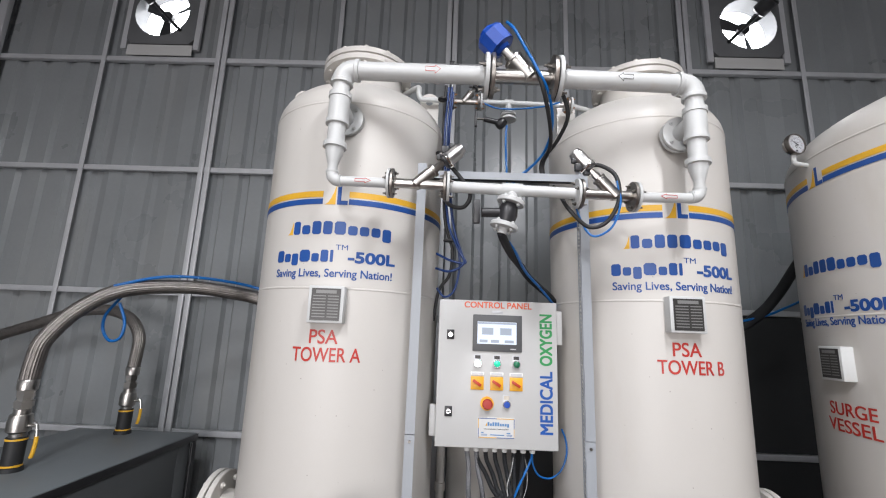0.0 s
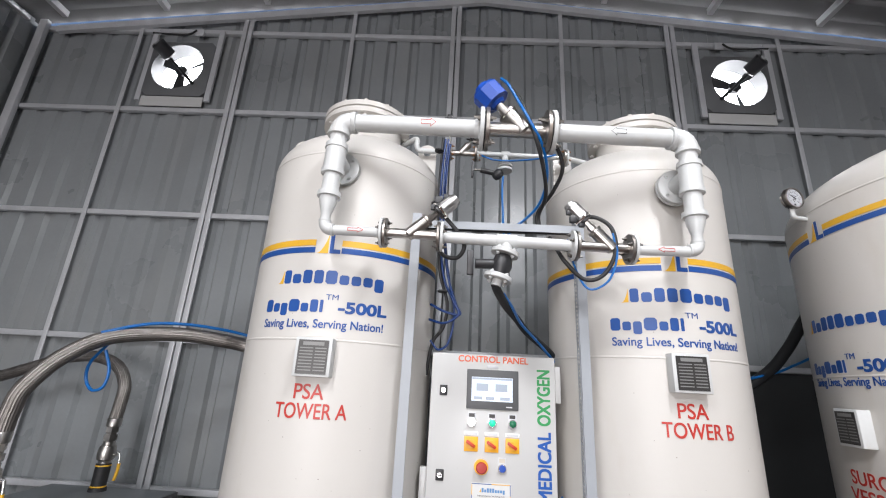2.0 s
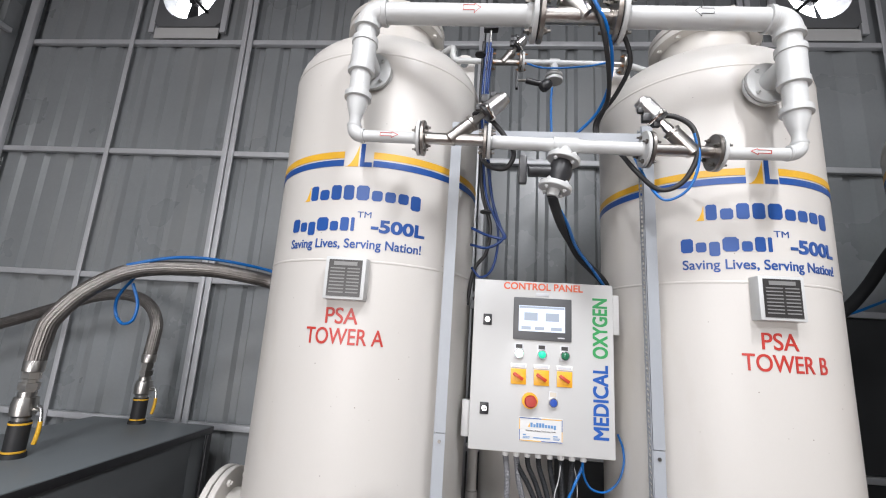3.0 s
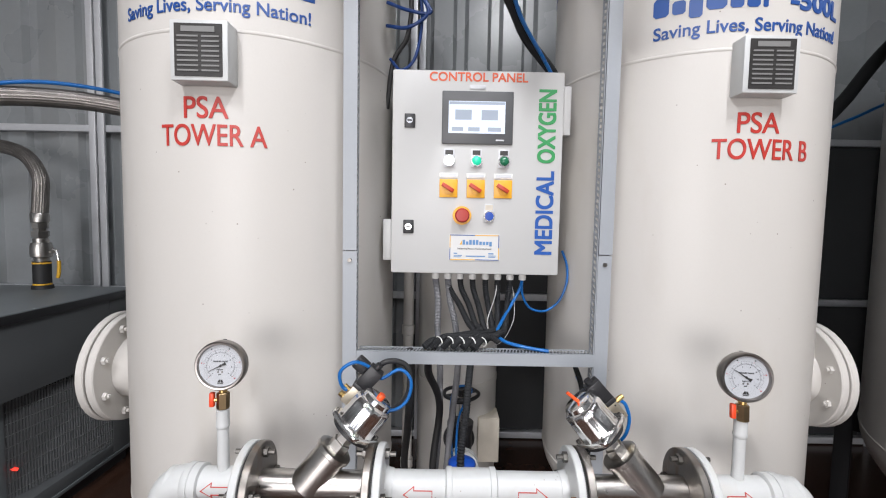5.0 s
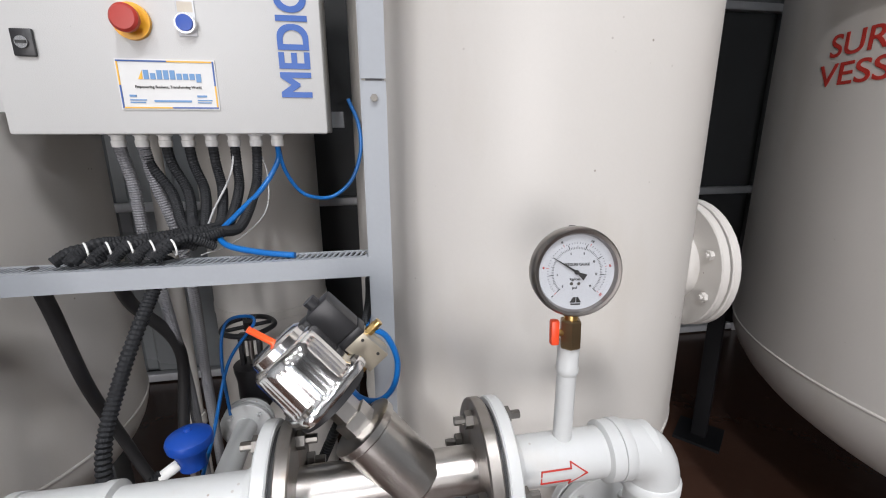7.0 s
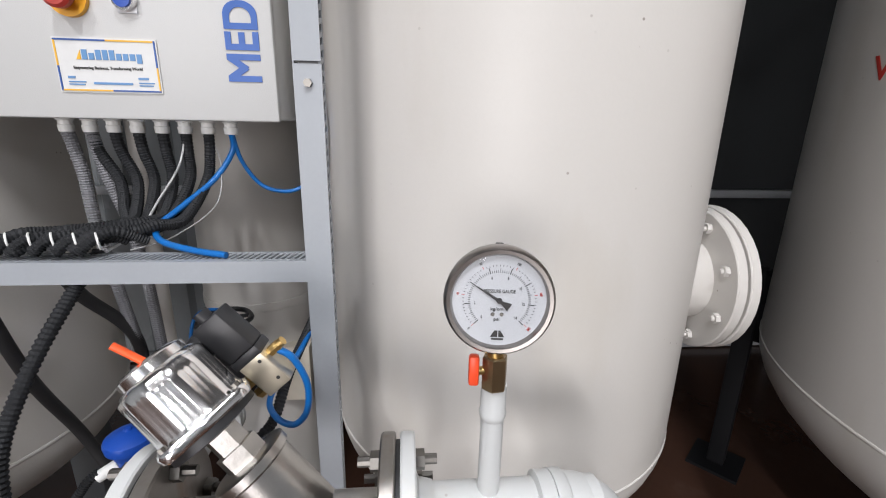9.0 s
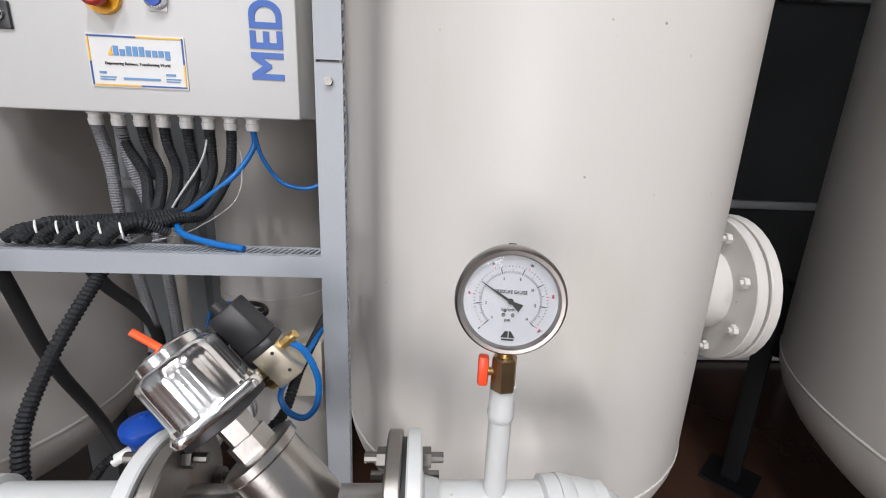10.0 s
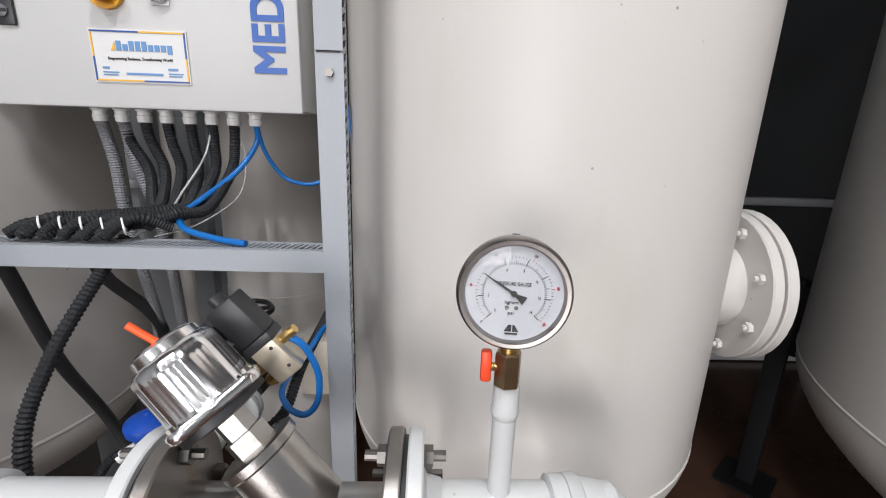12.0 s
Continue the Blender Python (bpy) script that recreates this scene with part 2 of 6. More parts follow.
def revolve(bm, at, axis, profile, seg=32, phase=0.0):
    """Profile: (along the axis, radius). Closed at both ends."""
    a, b, d = frame_of(axis)
    at = Vector(at)
    rings = []
    for s, r in profile:
        if r < 1e-6:
            rings.append([bm.verts.new(at + d * s)])
        else:
            rings.append([bm.verts.new(at + d * s + (a * math.cos(2 * math.pi * i / seg + phase) + b * math.sin(2 * math.pi * i / seg + phase)) * r) for i in range(seg)])
    for p, q in zip(rings, rings[1:]):
        if len(p) == 1 and len(q) == 1:
            continue
        for i in range(seg):
            j = (i + 1) % seg
            if len(p) == 1:
                bm.faces.new((p[0], q[j], q[i]))
            elif len(q) == 1:
                bm.faces.new((p[i], p[j], q[0]))
            else:
                bm.faces.new((p[i], p[j], q[j], q[i]))
    for ring in (rings[0], rings[-1]):
        if len(ring) > 1:
            bm.faces.new(ring)
    return bm


def rod(bm, p, q, r, seg=24, bevel=0.0):
    p, q = Vector(p), Vector(q)
    n = (q - p).length
    prof = [(0, r), (n, r)] if not bevel else [(0, r - bevel), (bevel, r), (n - bevel, r), (n, r - bevel)]
    return revolve(bm, p, q - p, prof, seg)


def spline(points, steps=10):
    """A smooth line through the points."""
    ps = [Vector(p) for p in points]
    ps = [ps[0] * 2 - ps[1]] + ps + [ps[-1] * 2 - ps[-2]]
    out = []
    for i in range(1, len(ps) - 2):
        for k in range(steps):
            t = k / steps
            a, b, c, d = ps[i - 1:i + 3]
            out.append(0.5 * ((2 * b) + (c - a) * t + (2 * a - 5 * b + 4 * c - d) * t * t + (3 * b - a - 3 * c + d) * t ** 3))
    out.append(ps[-2])
    return out


def tube(bm, points, r, seg=10, steps=10, rib=0.0, pitch=0.006, smooth=True, flute=0.0):
    line = spline(points, steps) if smooth else [Vector(p) for p in points]
    if rib:
        dense, acc = [line[0]], 0.0
        for p, q in zip(line, line[1:]):
            n = max(1, round((q - p).length / (pitch / 2)))
            dense += [p.lerp(q, (k + 1) / n) for k in range(n)]
        line = dense
    prev = None
    a = None
    rings = []
    for i, p in enumerate(line):
        d = (line[min(i + 1, len(line) - 1)] - line[max(i - 1, 0)]).normalized()
        if a is None:
            a = frame_of(d)[0]
        a = (a - d * a.dot(d)).normalized()
        b = d.cross(a)
        rr = r + (rib if i % 2 else -rib) if rib else r
        rings.append([bm.verts.new(p + (a * math.cos(2 * math.pi * k / seg) + b * math.sin(2 * math.pi * k / seg)) * (rr + (flute if k % 2 else 0.0))) for k in range(seg)])
    for p, q in zip(rings, rings[1:]):
        for i in range(seg):
            j = (i + 1) % seg
            bm.faces.new((p[i], p[j], q[j], q[i]))
    bm.faces.new(rings[0])
    bm.faces.new(rings[-1])
    return bm


def mesh(name, bm, mat, smooth=40):
    bmesh.ops.recalc_face_normals(bm, faces=bm.faces)
    me = bpy.data.meshes.new(name)
    bm.to_mesh(me)
    bm.free()
    me.materials.append(mat)
    if smooth:
        me.shade_smooth()
        me.set_sharp_from_angle(angle=radians(smooth))
    return me


def part(name, bm, mat, parent, label="", smooth=40):
    ob = new(name, mesh(name, bm, mat, smooth))
    ob.parent = parent
    if label:
        ob["label"] = label
    return ob


def thing(name, label, category, group="", at=(0, 0, 0)):
    ob = new(name)
    ob.empty_display_size = 0.05
    ob.location = at
    return tagged(ob, label, category, group)


def solid(name, bm, mat, label, category, group="", kind="", smooth=40):
    return tagged(new(name, mesh(name, bm, mat, smooth)), label, category, group, kind)


B = bmesh.new


def text_mesh(body, size, width=None, bold=0.0):
    cu = bpy.data.curves.new("lettering", "FONT")
    cu.body, cu.size, cu.align_x, cu.align_y = body, size, "CENTER", "CENTER"
    cu.offset = bold
    cu.extrude = 0.0006
    ob = bpy.data.objects.new("lettering", cu)
    me = bpy.data.meshes.new_from_object(ob)
    bpy.data.objects.remove(ob)
    bpy.data.curves.remove(cu)
    xs = [v.co.x for v in me.vertices]
    ys = [v.co.y for v in me.vertices]
    w, cx, cy = max(xs) - min(xs), (max(xs) + min(xs)) / 2, (max(ys) + min(ys)) / 2
    k = width / w if width else 1
    kh = size / (max(ys) - min(ys))
    for v in me.vertices:
        v.co.x, v.co.y = (v.co.x - cx) * k, (v.co.y - cy) * kh
    return me


def lettering(name, body, height, m, mat, parent, width=None, bend=None, bold=0.0, label="", fat=0.0):
    """Writing of that letter height; m: the pose of its middle, or for bend = (axis x, y, radius) a pair (angle, z)."""
    me = text_mesh(body, height, width, bold)
    if fat:   # heavy strokes: the same letters laid over one another, slightly shifted
        bm = B()
        for k, (dx, dy) in enumerate(((-fat, -fat), (fat, -fat), (-fat, fat), (fat, fat))):
            old = len(bm.verts)
            bm.from_mesh(me)
            bm.verts.ensure_lookup_table()
            for v in bm.verts[old:]:
                v.co += Vector((dx, dy, 0.00012 * k))
        bm.to_mesh(me)
        bm.free()
    place_flat(me, m, bend)
    me.materials.append(mat)
    ob = new(name, me)
    ob.parent = parent
    if label:
        ob["label"] = label
    return ob


def place_flat(me, m, bend):
    if bend:
        cx, cy, r = bend
        ang, z = m
        for v in me.vertices:
            a = radians(ang) + v.co.x / r
            rr = r + 0.0012 + v.co.z
            v.co = Vector((cx + rr * math.sin(a), cy - rr * math.cos(a), z + v.co.y))
    else:
        me.transform(m)


def shapes(name, polys, m, mat, parent, bend=None, label="", depth=0.0006):
    """Flat polygons of (x, y), each a thin plate, laid on a plane or round a cylinder."""
    bm = B()
    for poly in polys:
        n = len(poly)
        lo = [bm.verts.new((x, y, -depth)) for x, y in poly]
        hi = [bm.verts.new((x, y, depth)) for x, y in poly]
        bm.faces.new(hi)
        bm.faces.new(lo[::-1])
        for i in range(n):
            j = (i + 1) % n
            bm.faces.new((lo[i], lo[j], hi[j], hi[i]))
    if "band" in name:
        bmesh.ops.remove_doubles(bm, verts=bm.verts, dist=1e-6)
    me = mesh(name, bm, mat, 0)
    place_flat(me, m, bend)
    ob = new(name, me)
    ob.parent = parent
    if label:
        ob["label"] = label
    return ob


def rect(x0, y0, x1, y1):
    return [(x0, y0), (x1, y0), (x1, y1), (x0, y1)]


def strip(x0, x1, y0, y1, n=24):
    """A long band as short pieces, so that it can bend."""
    return [rect(x0 + (x1 - x0) * i / n, y0, x0 + (x1 - x0) * (i + 1) / n, y1) for i in range(n)]


def front(x, y, z, turn=0):
    """The pose of flat writing on a face that looks along -y."""
    return pose(x, y, z, 90, 0, turn)


# ---- the setting ----
XL, XR, YB, EAVE, RIDGE = -4.48, 4.48, 4.5, 5.13, 5.62
WALL = pose(0, 0.065, 0)   # the back wall stands a little behind the side walls' end


def roof_z(x):
    return EAVE + (RIDGE - EAVE) * (1 - abs(x) / XR)


floor = solid("floor", box(B(), (-5.2, -5.3, -0.12), (5.2, 5.2, 0)), M_FLOOR, "dark brown glossy epoxy floor with scuffs", "floor", kind="structure")


def sheet(bm, length, height, to, pitch=0.225, depth=0.032):
    """Trapezoidal sheet with upright ribs; to() turns (along, depth, up) into a place."""
    n = int(length / pitch)
    xs = []
    for i in range(n):
        x = i * pitch
        xs += [(x, 0), (x + pitch * 0.55, 0), (x + pitch * 0.66, depth), (x + pitch * 0.89, depth)]
    xs.append((length, 0))
    prev = None
    for x, d in xs:
        h = height(x) if callable(height) else height
        cur = [bm.verts.new(to(x, d, 0)), bm.verts.new(to(x, d, h)), bm.verts.new(to(x, d + 0.012, 0)), bm.verts.new(to(x, d + 0.012, h))]
        if prev:
            bm.faces.new((prev[0], cur[0], cur[1], prev[1]))
            bm.faces.new((prev[2], prev[3], cur[3], cur[2]))
            bm.faces.new((prev[1], cur[1], cur[3], prev[3]))
        prev = cur


# back wall with two round openings for the exhaust fans
FANS = [(-2.94, 4.6), (2.36, 4.6)]
FAN_R = 0.25
bm = B()


def wall_piece(x0, x1, z0, top):
    sheet(bm, x1 - x0, (lambda x: top(x0 + x) - z0), lambda x, d, z: WALL @ Vector((x0 + x, 4.5 + d, z0 + z)))


fz0, fz1 = 4.315, 4.89
cuts = [XL - 0.15]
for fx, fz in FANS:
    cuts += [fx - 0.285, fx + 0.285]
cuts.append(XR + 0.15)
top = lambda x: roof_z(x) - 0.012   # daylight shows in the slit under the roof sheets
for i, (a, b) in enumerate(zip(cuts, cuts[1:])):
    if i % 2 == 0:
        wall_piece(a, b, 0, top)
    else:
        wall_piece(a, b, 0, lambda x: fz0)
        wall_piece(a, b, fz1, top)
wall_back = solid("wall_north", bm, M_SHEET, "grey trapezoidal metal sheet wall on galvanised girts", "wall", kind="structure", smooth=0)


def girt(lo, hi, name="girt", par=wall_back, m=WALL, mat=M_GALV):
    bm = box(B(), lo, hi, 0.004)
    bm.transform(m)
    return part(name, bm, mat, par)


UPRIGHTS = [-3.435, -1.295, 0.75, 2.82]
for z in (0.03, 0.98, 2.04, 3.1, 4.15, 5.07):
    girt((XL, 4.45, z - 0.022), (XR, 4.496, z + 0.022))
for x in UPRIGHTS:
    girt((x - 0.02, 4.438, 0), (x + 0.02, 4.447, roof_z(x) - 0.085), "upright")
for x in (-2.355, -0.277, 1.8):   # doubled uprights
    girt((x - 0.05, 4.43, 0), (x - 0.006, 4.447, roof_z(x) - 0.085), "upright")
    girt((x + 0.006, 4.43, 0), (x + 0.05, 4.447, roof_z(x) - 0.085), "upright")
for x in (XL + 0.04, XR - 0.04):
    girt((x - 0.04, 4.4, 0), (x + 0.04, 4.447, EAVE), "upright")

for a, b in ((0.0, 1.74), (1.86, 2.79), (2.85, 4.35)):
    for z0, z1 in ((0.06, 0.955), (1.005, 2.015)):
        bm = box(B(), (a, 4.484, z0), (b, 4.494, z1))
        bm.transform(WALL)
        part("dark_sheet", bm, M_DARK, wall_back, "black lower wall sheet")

# side walls, front wall with a wide shutter opening
for name, x, s in (("wall_west", XL - 0.06, -1), ("wall_east", XR + 0.06, 1)):
    bm = B()
    sheet(bm, 10.0, EAVE, lambda y, d, z: Vector((x + s * d, Y0 + y - 0.1, z)))
    w = solid(name, bm, M_SHEET, "grey trapezoidal metal sheet side wall on galvanised girts", "wall", kind="structure", smooth=0)
    for z in (0.98, 2.04, 3.1, 4.15, 5.05):
        xi = x - s * 0.03
        girt((min(xi, xi - s * 0.04), Y0, z - 0.022), (max(xi, xi - s * 0.04), 4.38, z + 0.022), "girt", w, Matrix())
    for k in range(8):
        y = 3.3 - k * 1.06
        xi = x - s * 0.072
        girt((min(xi, xi - s * 0.01), y - 0.02, 0), (max(xi, xi - s * 0.01), y + 0.02, EAVE - 0.05), "upright", w, Matrix())
bm = B()
box(bm, (XL - 0.1, Y0 - 0.15, 0), (DOOR_X - DOOR_W / 2, Y0, EAVE))
box(bm, (DOOR_X + DOOR_W / 2, Y0 - 0.15, 0), (XR + 0.1, Y0, EAVE))
box(bm, (DOOR_X - DOOR_W / 2, Y0 - 0.15, DOOR_H), (DOOR_X + DOOR_W / 2, Y0, EAVE))
wall_front = solid("wall_south", bm, M_SHEET, "grey sheet wall with a wide open shutter doorway", "wall", kind="structure")
bm = B()
for v in ((XL - 0.1, Y0, EAVE), (XR + 0.1, Y0, EAVE), (0, Y0, RIDGE + 0.05)):
    for dy in (0, -0.1):
        bm.verts.new((v[0], v[1] + dy, v[2]))
bm.verts.ensure_lookup_table()
v = bm.verts
for f in ((0, 2, 4), (1, 5, 3), (0, 1, 3, 2), (2, 3, 5, 4), (4, 5, 1, 0)):
    bm.faces.new([v[i] for i in f])
part("gable", bm, M_SHEET, wall_front, smooth=0)
solid("ground", box(B(), (-40, -45, -0.14), (40, Y0 - 0.3, -0.02)), M_PLASTER, "pale concrete yard outside the shutter", "ground", kind="structure")

for fx, fz in FANS:
    bm = box(B(), (fx - 1.1, 5.4, fz - 1.0), (fx + 1.1, 5.42, fz + 1.1))
    bm.transform(WALL)
    solid("backdrop", bm, M_OUT, "bright daylight sky outside the fan opening", "sky", kind="structure")

# roof: sloping sheets, purlins and rafters
bm = B()
for s in (-1, 1):
    sheet(bm, 9.84, 4.55, lambda y, d, u: Vector((s * (4.68 - u * 1.034), Y0 - 0.3 + y + 0.02, EAVE + 0.03 + (RIDGE - EAVE) * (u - 0.2) / 4.35 + d)), pitch=0.25, depth=0.035)
roof = solid("ceiling", bm, M_ROOF, "grey sloping metal roof sheets on galvanised purlins", "ceiling", kind="structure", smooth=0)
bm = B()
for s in (-1, 1):
    for k in range(5):
        x = s * (0.15 + k * 1.0)
        z = roof_z(x)
        box(bm, (x - 0.025, Y0, z - 0.075), (x + 0.025, YB - 0.1, z - 0.01))
    for y in (3.95, 1.6, -0.8, -3.2):
        a, b = Vector((0, y, RIDGE - 0.12)), Vector((s * 4.28, y, EAVE - 0.12))
        d = (b - a).normalized()
        bmm = box(B(), (-0.03, -0.03, 0), (0.03, 0.03, (b - a).length))
        bmm.transform(Matrix.Translation(a) @ d.to_track_quat("Z", "Y").to_matrix().to_4x4())
        me = bpy.data.meshes.new("tmp")
        bmm.to_mesh(me)
        bmm.free()
        bm.from_mesh(me)
        bpy.data.meshes.remove(me)
for s in (-1, 1):   # rake rafters along the top of the back wall
    a, b = Vector((0, 4.425, RIDGE - 0.11)), Vector((s * 4.28, 4.425, EAVE - 0.11))
    d = (b - a).normalized()
    old = len(bm.verts)
    box(bm, (-0.035, -0.02, 0.0), (0.035, 0.02, (b - a).length))
    bm.verts.ensure_lookup_table()
    m = WALL @ Matrix.Translation(a) @ Matrix.Rotation(math.atan2(d.x, d.z), 4, "Y")
    for v in bm.verts[old:]:
        v.co = m @ v.co
solid("trim", bm, M_GALV, "galvanised roof purlins and rafters", "trim", kind="structure", smooth=0)


# ---- exhaust fans ----
def exhaust_fan(x, z, lean):
    f = thing("exhaust_fan", "round industrial exhaust fan in a square wall opening, bright daylight behind", "exhaust fan", "exhaust fans")
    bm = B()
    n = 40
    sq, sqb, ring, ring2 = [], [], [], []
    for i in range(n):
        a = 2 * math.pi * (i + 0.5) / n
        c, s = math.cos(a), math.sin(a)
        k = 0.31 / max(abs(c), abs(s))
        sq.append(bm.verts.new((x + c * k, 4.43, z + s * k)))
        sqb.append(bm.verts.new((x + c * k, 4.499, z + s * k)))
        ring.append(bm.verts.new((x + c * FAN_R, 4.40, z + s * FAN_R)))
        ring2.append(bm.verts.new((x + c * FAN_R, 4.56, z + s * FAN_R)))
    for i in range(n):
        j = (i + 1) % n
        bm.faces.new((sq[i], sq[j], ring[j], ring[i]))
        bm.faces.new((sqb[i], sqb[j], sq[j], sq[i]))
        bm.faces.new((ring[i], ring[j], ring2[j], ring2[i]))
    bm.transform(WALL)
    part("housing", bm, M_FANBOX, f, "dark square housing with a round mouth")
    for a, b in (((-0.36, -0.36), (-0.31, 0.47)), ((0.31, -0.36), (0.36, 0.47))):
        bm = box(B(), (x + a[0], 4.436, z + a[1]), (x + b[0], 4.46, z + b[1]))
        bm.transform(WALL)
        part("mounting_frame", bm, M_GALV, f)
    bm = B()
    box(bm, (x - 0.3, 4.44, z - 0.42), (x + 0.3, 4.448, z - 0.315))
    bm.transform(WALL)
    part("flashing", bm, M_PANEL, f, "pale sheet flashing")
    bm = B()
    rod(bm, (x, 4.46, z), (x, 4.5, z), 0.055)
    bm.transform(WALL)
    hub = part("hub", bm, M_PLASTIC, f)
    for k in range(3):
        a = radians(35 + lean + 120 * k)
        bm = B()
        d, e = Vector((math.cos(a), 0, math.sin(a))), Vector((-math.sin(a), 0, math.cos(a)))
        pts = []
        for u, w in ((0.05, 0.018), (0.14, 0.034), (0.235, 0.042)):
            for s in (-1, 1):
                for t in (0, 0.004):
                    pts.append(bm.verts.new(Vector((x, 4.48 + t, z)) + d * u + e * (s * w) + Vector((0, s * 0.02, 0))))
        bmesh.ops.convex_hull(bm, input=pts)
        bm.transform(WALL)
        part("blade", bm, M_PLASTIC, f)
    s = 1 if lean > 0 else -1
    bm = B()
    rod(bm, (x + s * 0.145, 4.26, z + 0.15), (x + s * 0.085, 4.39, z + 0.104), 0.066, bevel=0.012)
    bm.transform(WALL)
    part("motor", bm, M_PLASTIC, f)
    bm = B()
    rod(bm, (x + s * 0.15, 4.249, z + 0.154), (x + s * 0.1445, 4.261, z + 0.1495), 0.03, bevel=0.004)
    bm.transform(WALL)
    part("end_cap", bm, M_GALV, f, "pale motor end cap")
    bm = B()
    rod(bm, (x + s * 0.2, 4.385, z + 0.2), (x - s * 0.2, 4.385, z - 0.2), 0.014)
    bm.transform(WALL)
    part("bracket", bm, M_PLASTIC, f)
    bm = B()
    tube(bm, [(x + s * 0.17, 4.22, z + 0.22), (x + s * 0.12, 4.36, z + 0.34), (x - s * 0.02, 4.4, z + 0.38), (x - s * 0.08, 4.42, z + 0.45)], 0.009)
    bm.transform(WALL)
    part("cable", bm, M_BLACK, f)
    bm = box(B(), (x - s * 0.11 - 0.04, 4.425, z + 0.4), (x - s * 0.11 + 0.04, 4.449, z + 0.475), 0.008)
    bm.transform(WALL)
    part("junction_box", bm, M_GALV, f, "small grey junction box")


exhaust_fan(*FANS[0], -5)
exhaust_fan(*FANS[1], 8)

# fittings made up to go with the unseen fill lamps
for sx, sy in FILL_STRIPS:
    f = thing("fill_strip", "unseen white tubular strip light, added under the roof as fill light", "lamp", "strip lights")
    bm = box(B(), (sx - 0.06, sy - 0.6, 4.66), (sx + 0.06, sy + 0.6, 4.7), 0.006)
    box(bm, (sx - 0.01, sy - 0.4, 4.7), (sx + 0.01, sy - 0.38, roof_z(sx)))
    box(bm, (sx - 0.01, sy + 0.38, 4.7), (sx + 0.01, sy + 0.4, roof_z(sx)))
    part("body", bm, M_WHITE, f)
    part("diffuser", box(B(), (sx - 0.05, sy - 0.58, 4.635), (sx + 0.05, sy + 0.58, 4.658), 0.005), M_FILL, f)


# ---- vessels ----
def bolt_ring(parent, at, axis, r, n, size, length, mat=M_BOLT, phase=0.4, grip=0.0, odd=None):
    """Bolts with a nut at each end, through a flange pair; at: its middle."""
    a, b, d = frame_of(axis)
    at = Vector(at)
    grip = grip or length * 0.5
    for i in range(n):
        t = 2 * math.pi * i / n + phase
        c = at + (a * math.cos(t) + b * math.sin(t)) * r
        bm = B()
        revolve(bm, c - d * length / 2, d, [(0, size * 0.5), (length, size * 0.5)], 8)
        for s in (-1, 1):
            revolve(bm, c + d * (s * (grip / 2 + size * 0.45) - size * 0.45), d, [(0, size), (size * 0.9, size)], 6, phase=i)
        part("bolt", bm, M_RUST if i == odd else mat, parent, smooth=30)


def flange(parent, at, axis, r, thick, mat, hub=0.0, hub_r=0.0, label=""):
    """A disc centred at the place; the hub tapers off behind it, against the axis."""
    e = thick * 0.12
    prof = [(-thick / 2, r - e), (-thick / 2 + e, r), (thick / 2 - e, r), (thick / 2, r - e)]
    if hub:
        prof = [(-thick / 2 - hub, hub_r), (-thick / 2 - hub * 0.2, hub_r * 1.12), (-thick / 2, hub_r * 1.35)] + prof
    bm = B()
    revolve(bm, at, axis, prof, 40)
    return part("flange", bm, mat, parent, label)


def word_bars(parent, ang, z, width, height, bend, mat, letters, name):
    """A trade name as plain solid bars, one for each letter: (width, foot, top) by its kind."""
    kinds = {"x": (1.0, -0.5, 0.2), "T": (1.0, -0.5, 0.5), "C": (1.2, -0.5, 0.5), "p": (1.0, -0.8, 0.2), "i": (0.4, -0.5, 0.5), "M": (1.5, -0.5, 0.5), "L": (0.85, -0.5, 0.5)}
    gap = 0.24
    unit = width / (sum(kinds[c][0] for c in letters) + gap * (len(letters) - 1))
    x = -width / 2
    for c in letters:
        w, lo, hi = kinds[c][0] * unit, kinds[c][1] * height, kinds[c][2] * height
        k = min(w, hi - lo) * 0.18
        shapes(name, [[(x + k, lo), (x + w - k, lo), (x + w, lo + k), (x + w, hi - k), (x + w - k, hi), (x + k, hi), (x, hi - k), (x, lo + k)]], (ang, z), mat, parent, bend)
        x += w + gap * unit


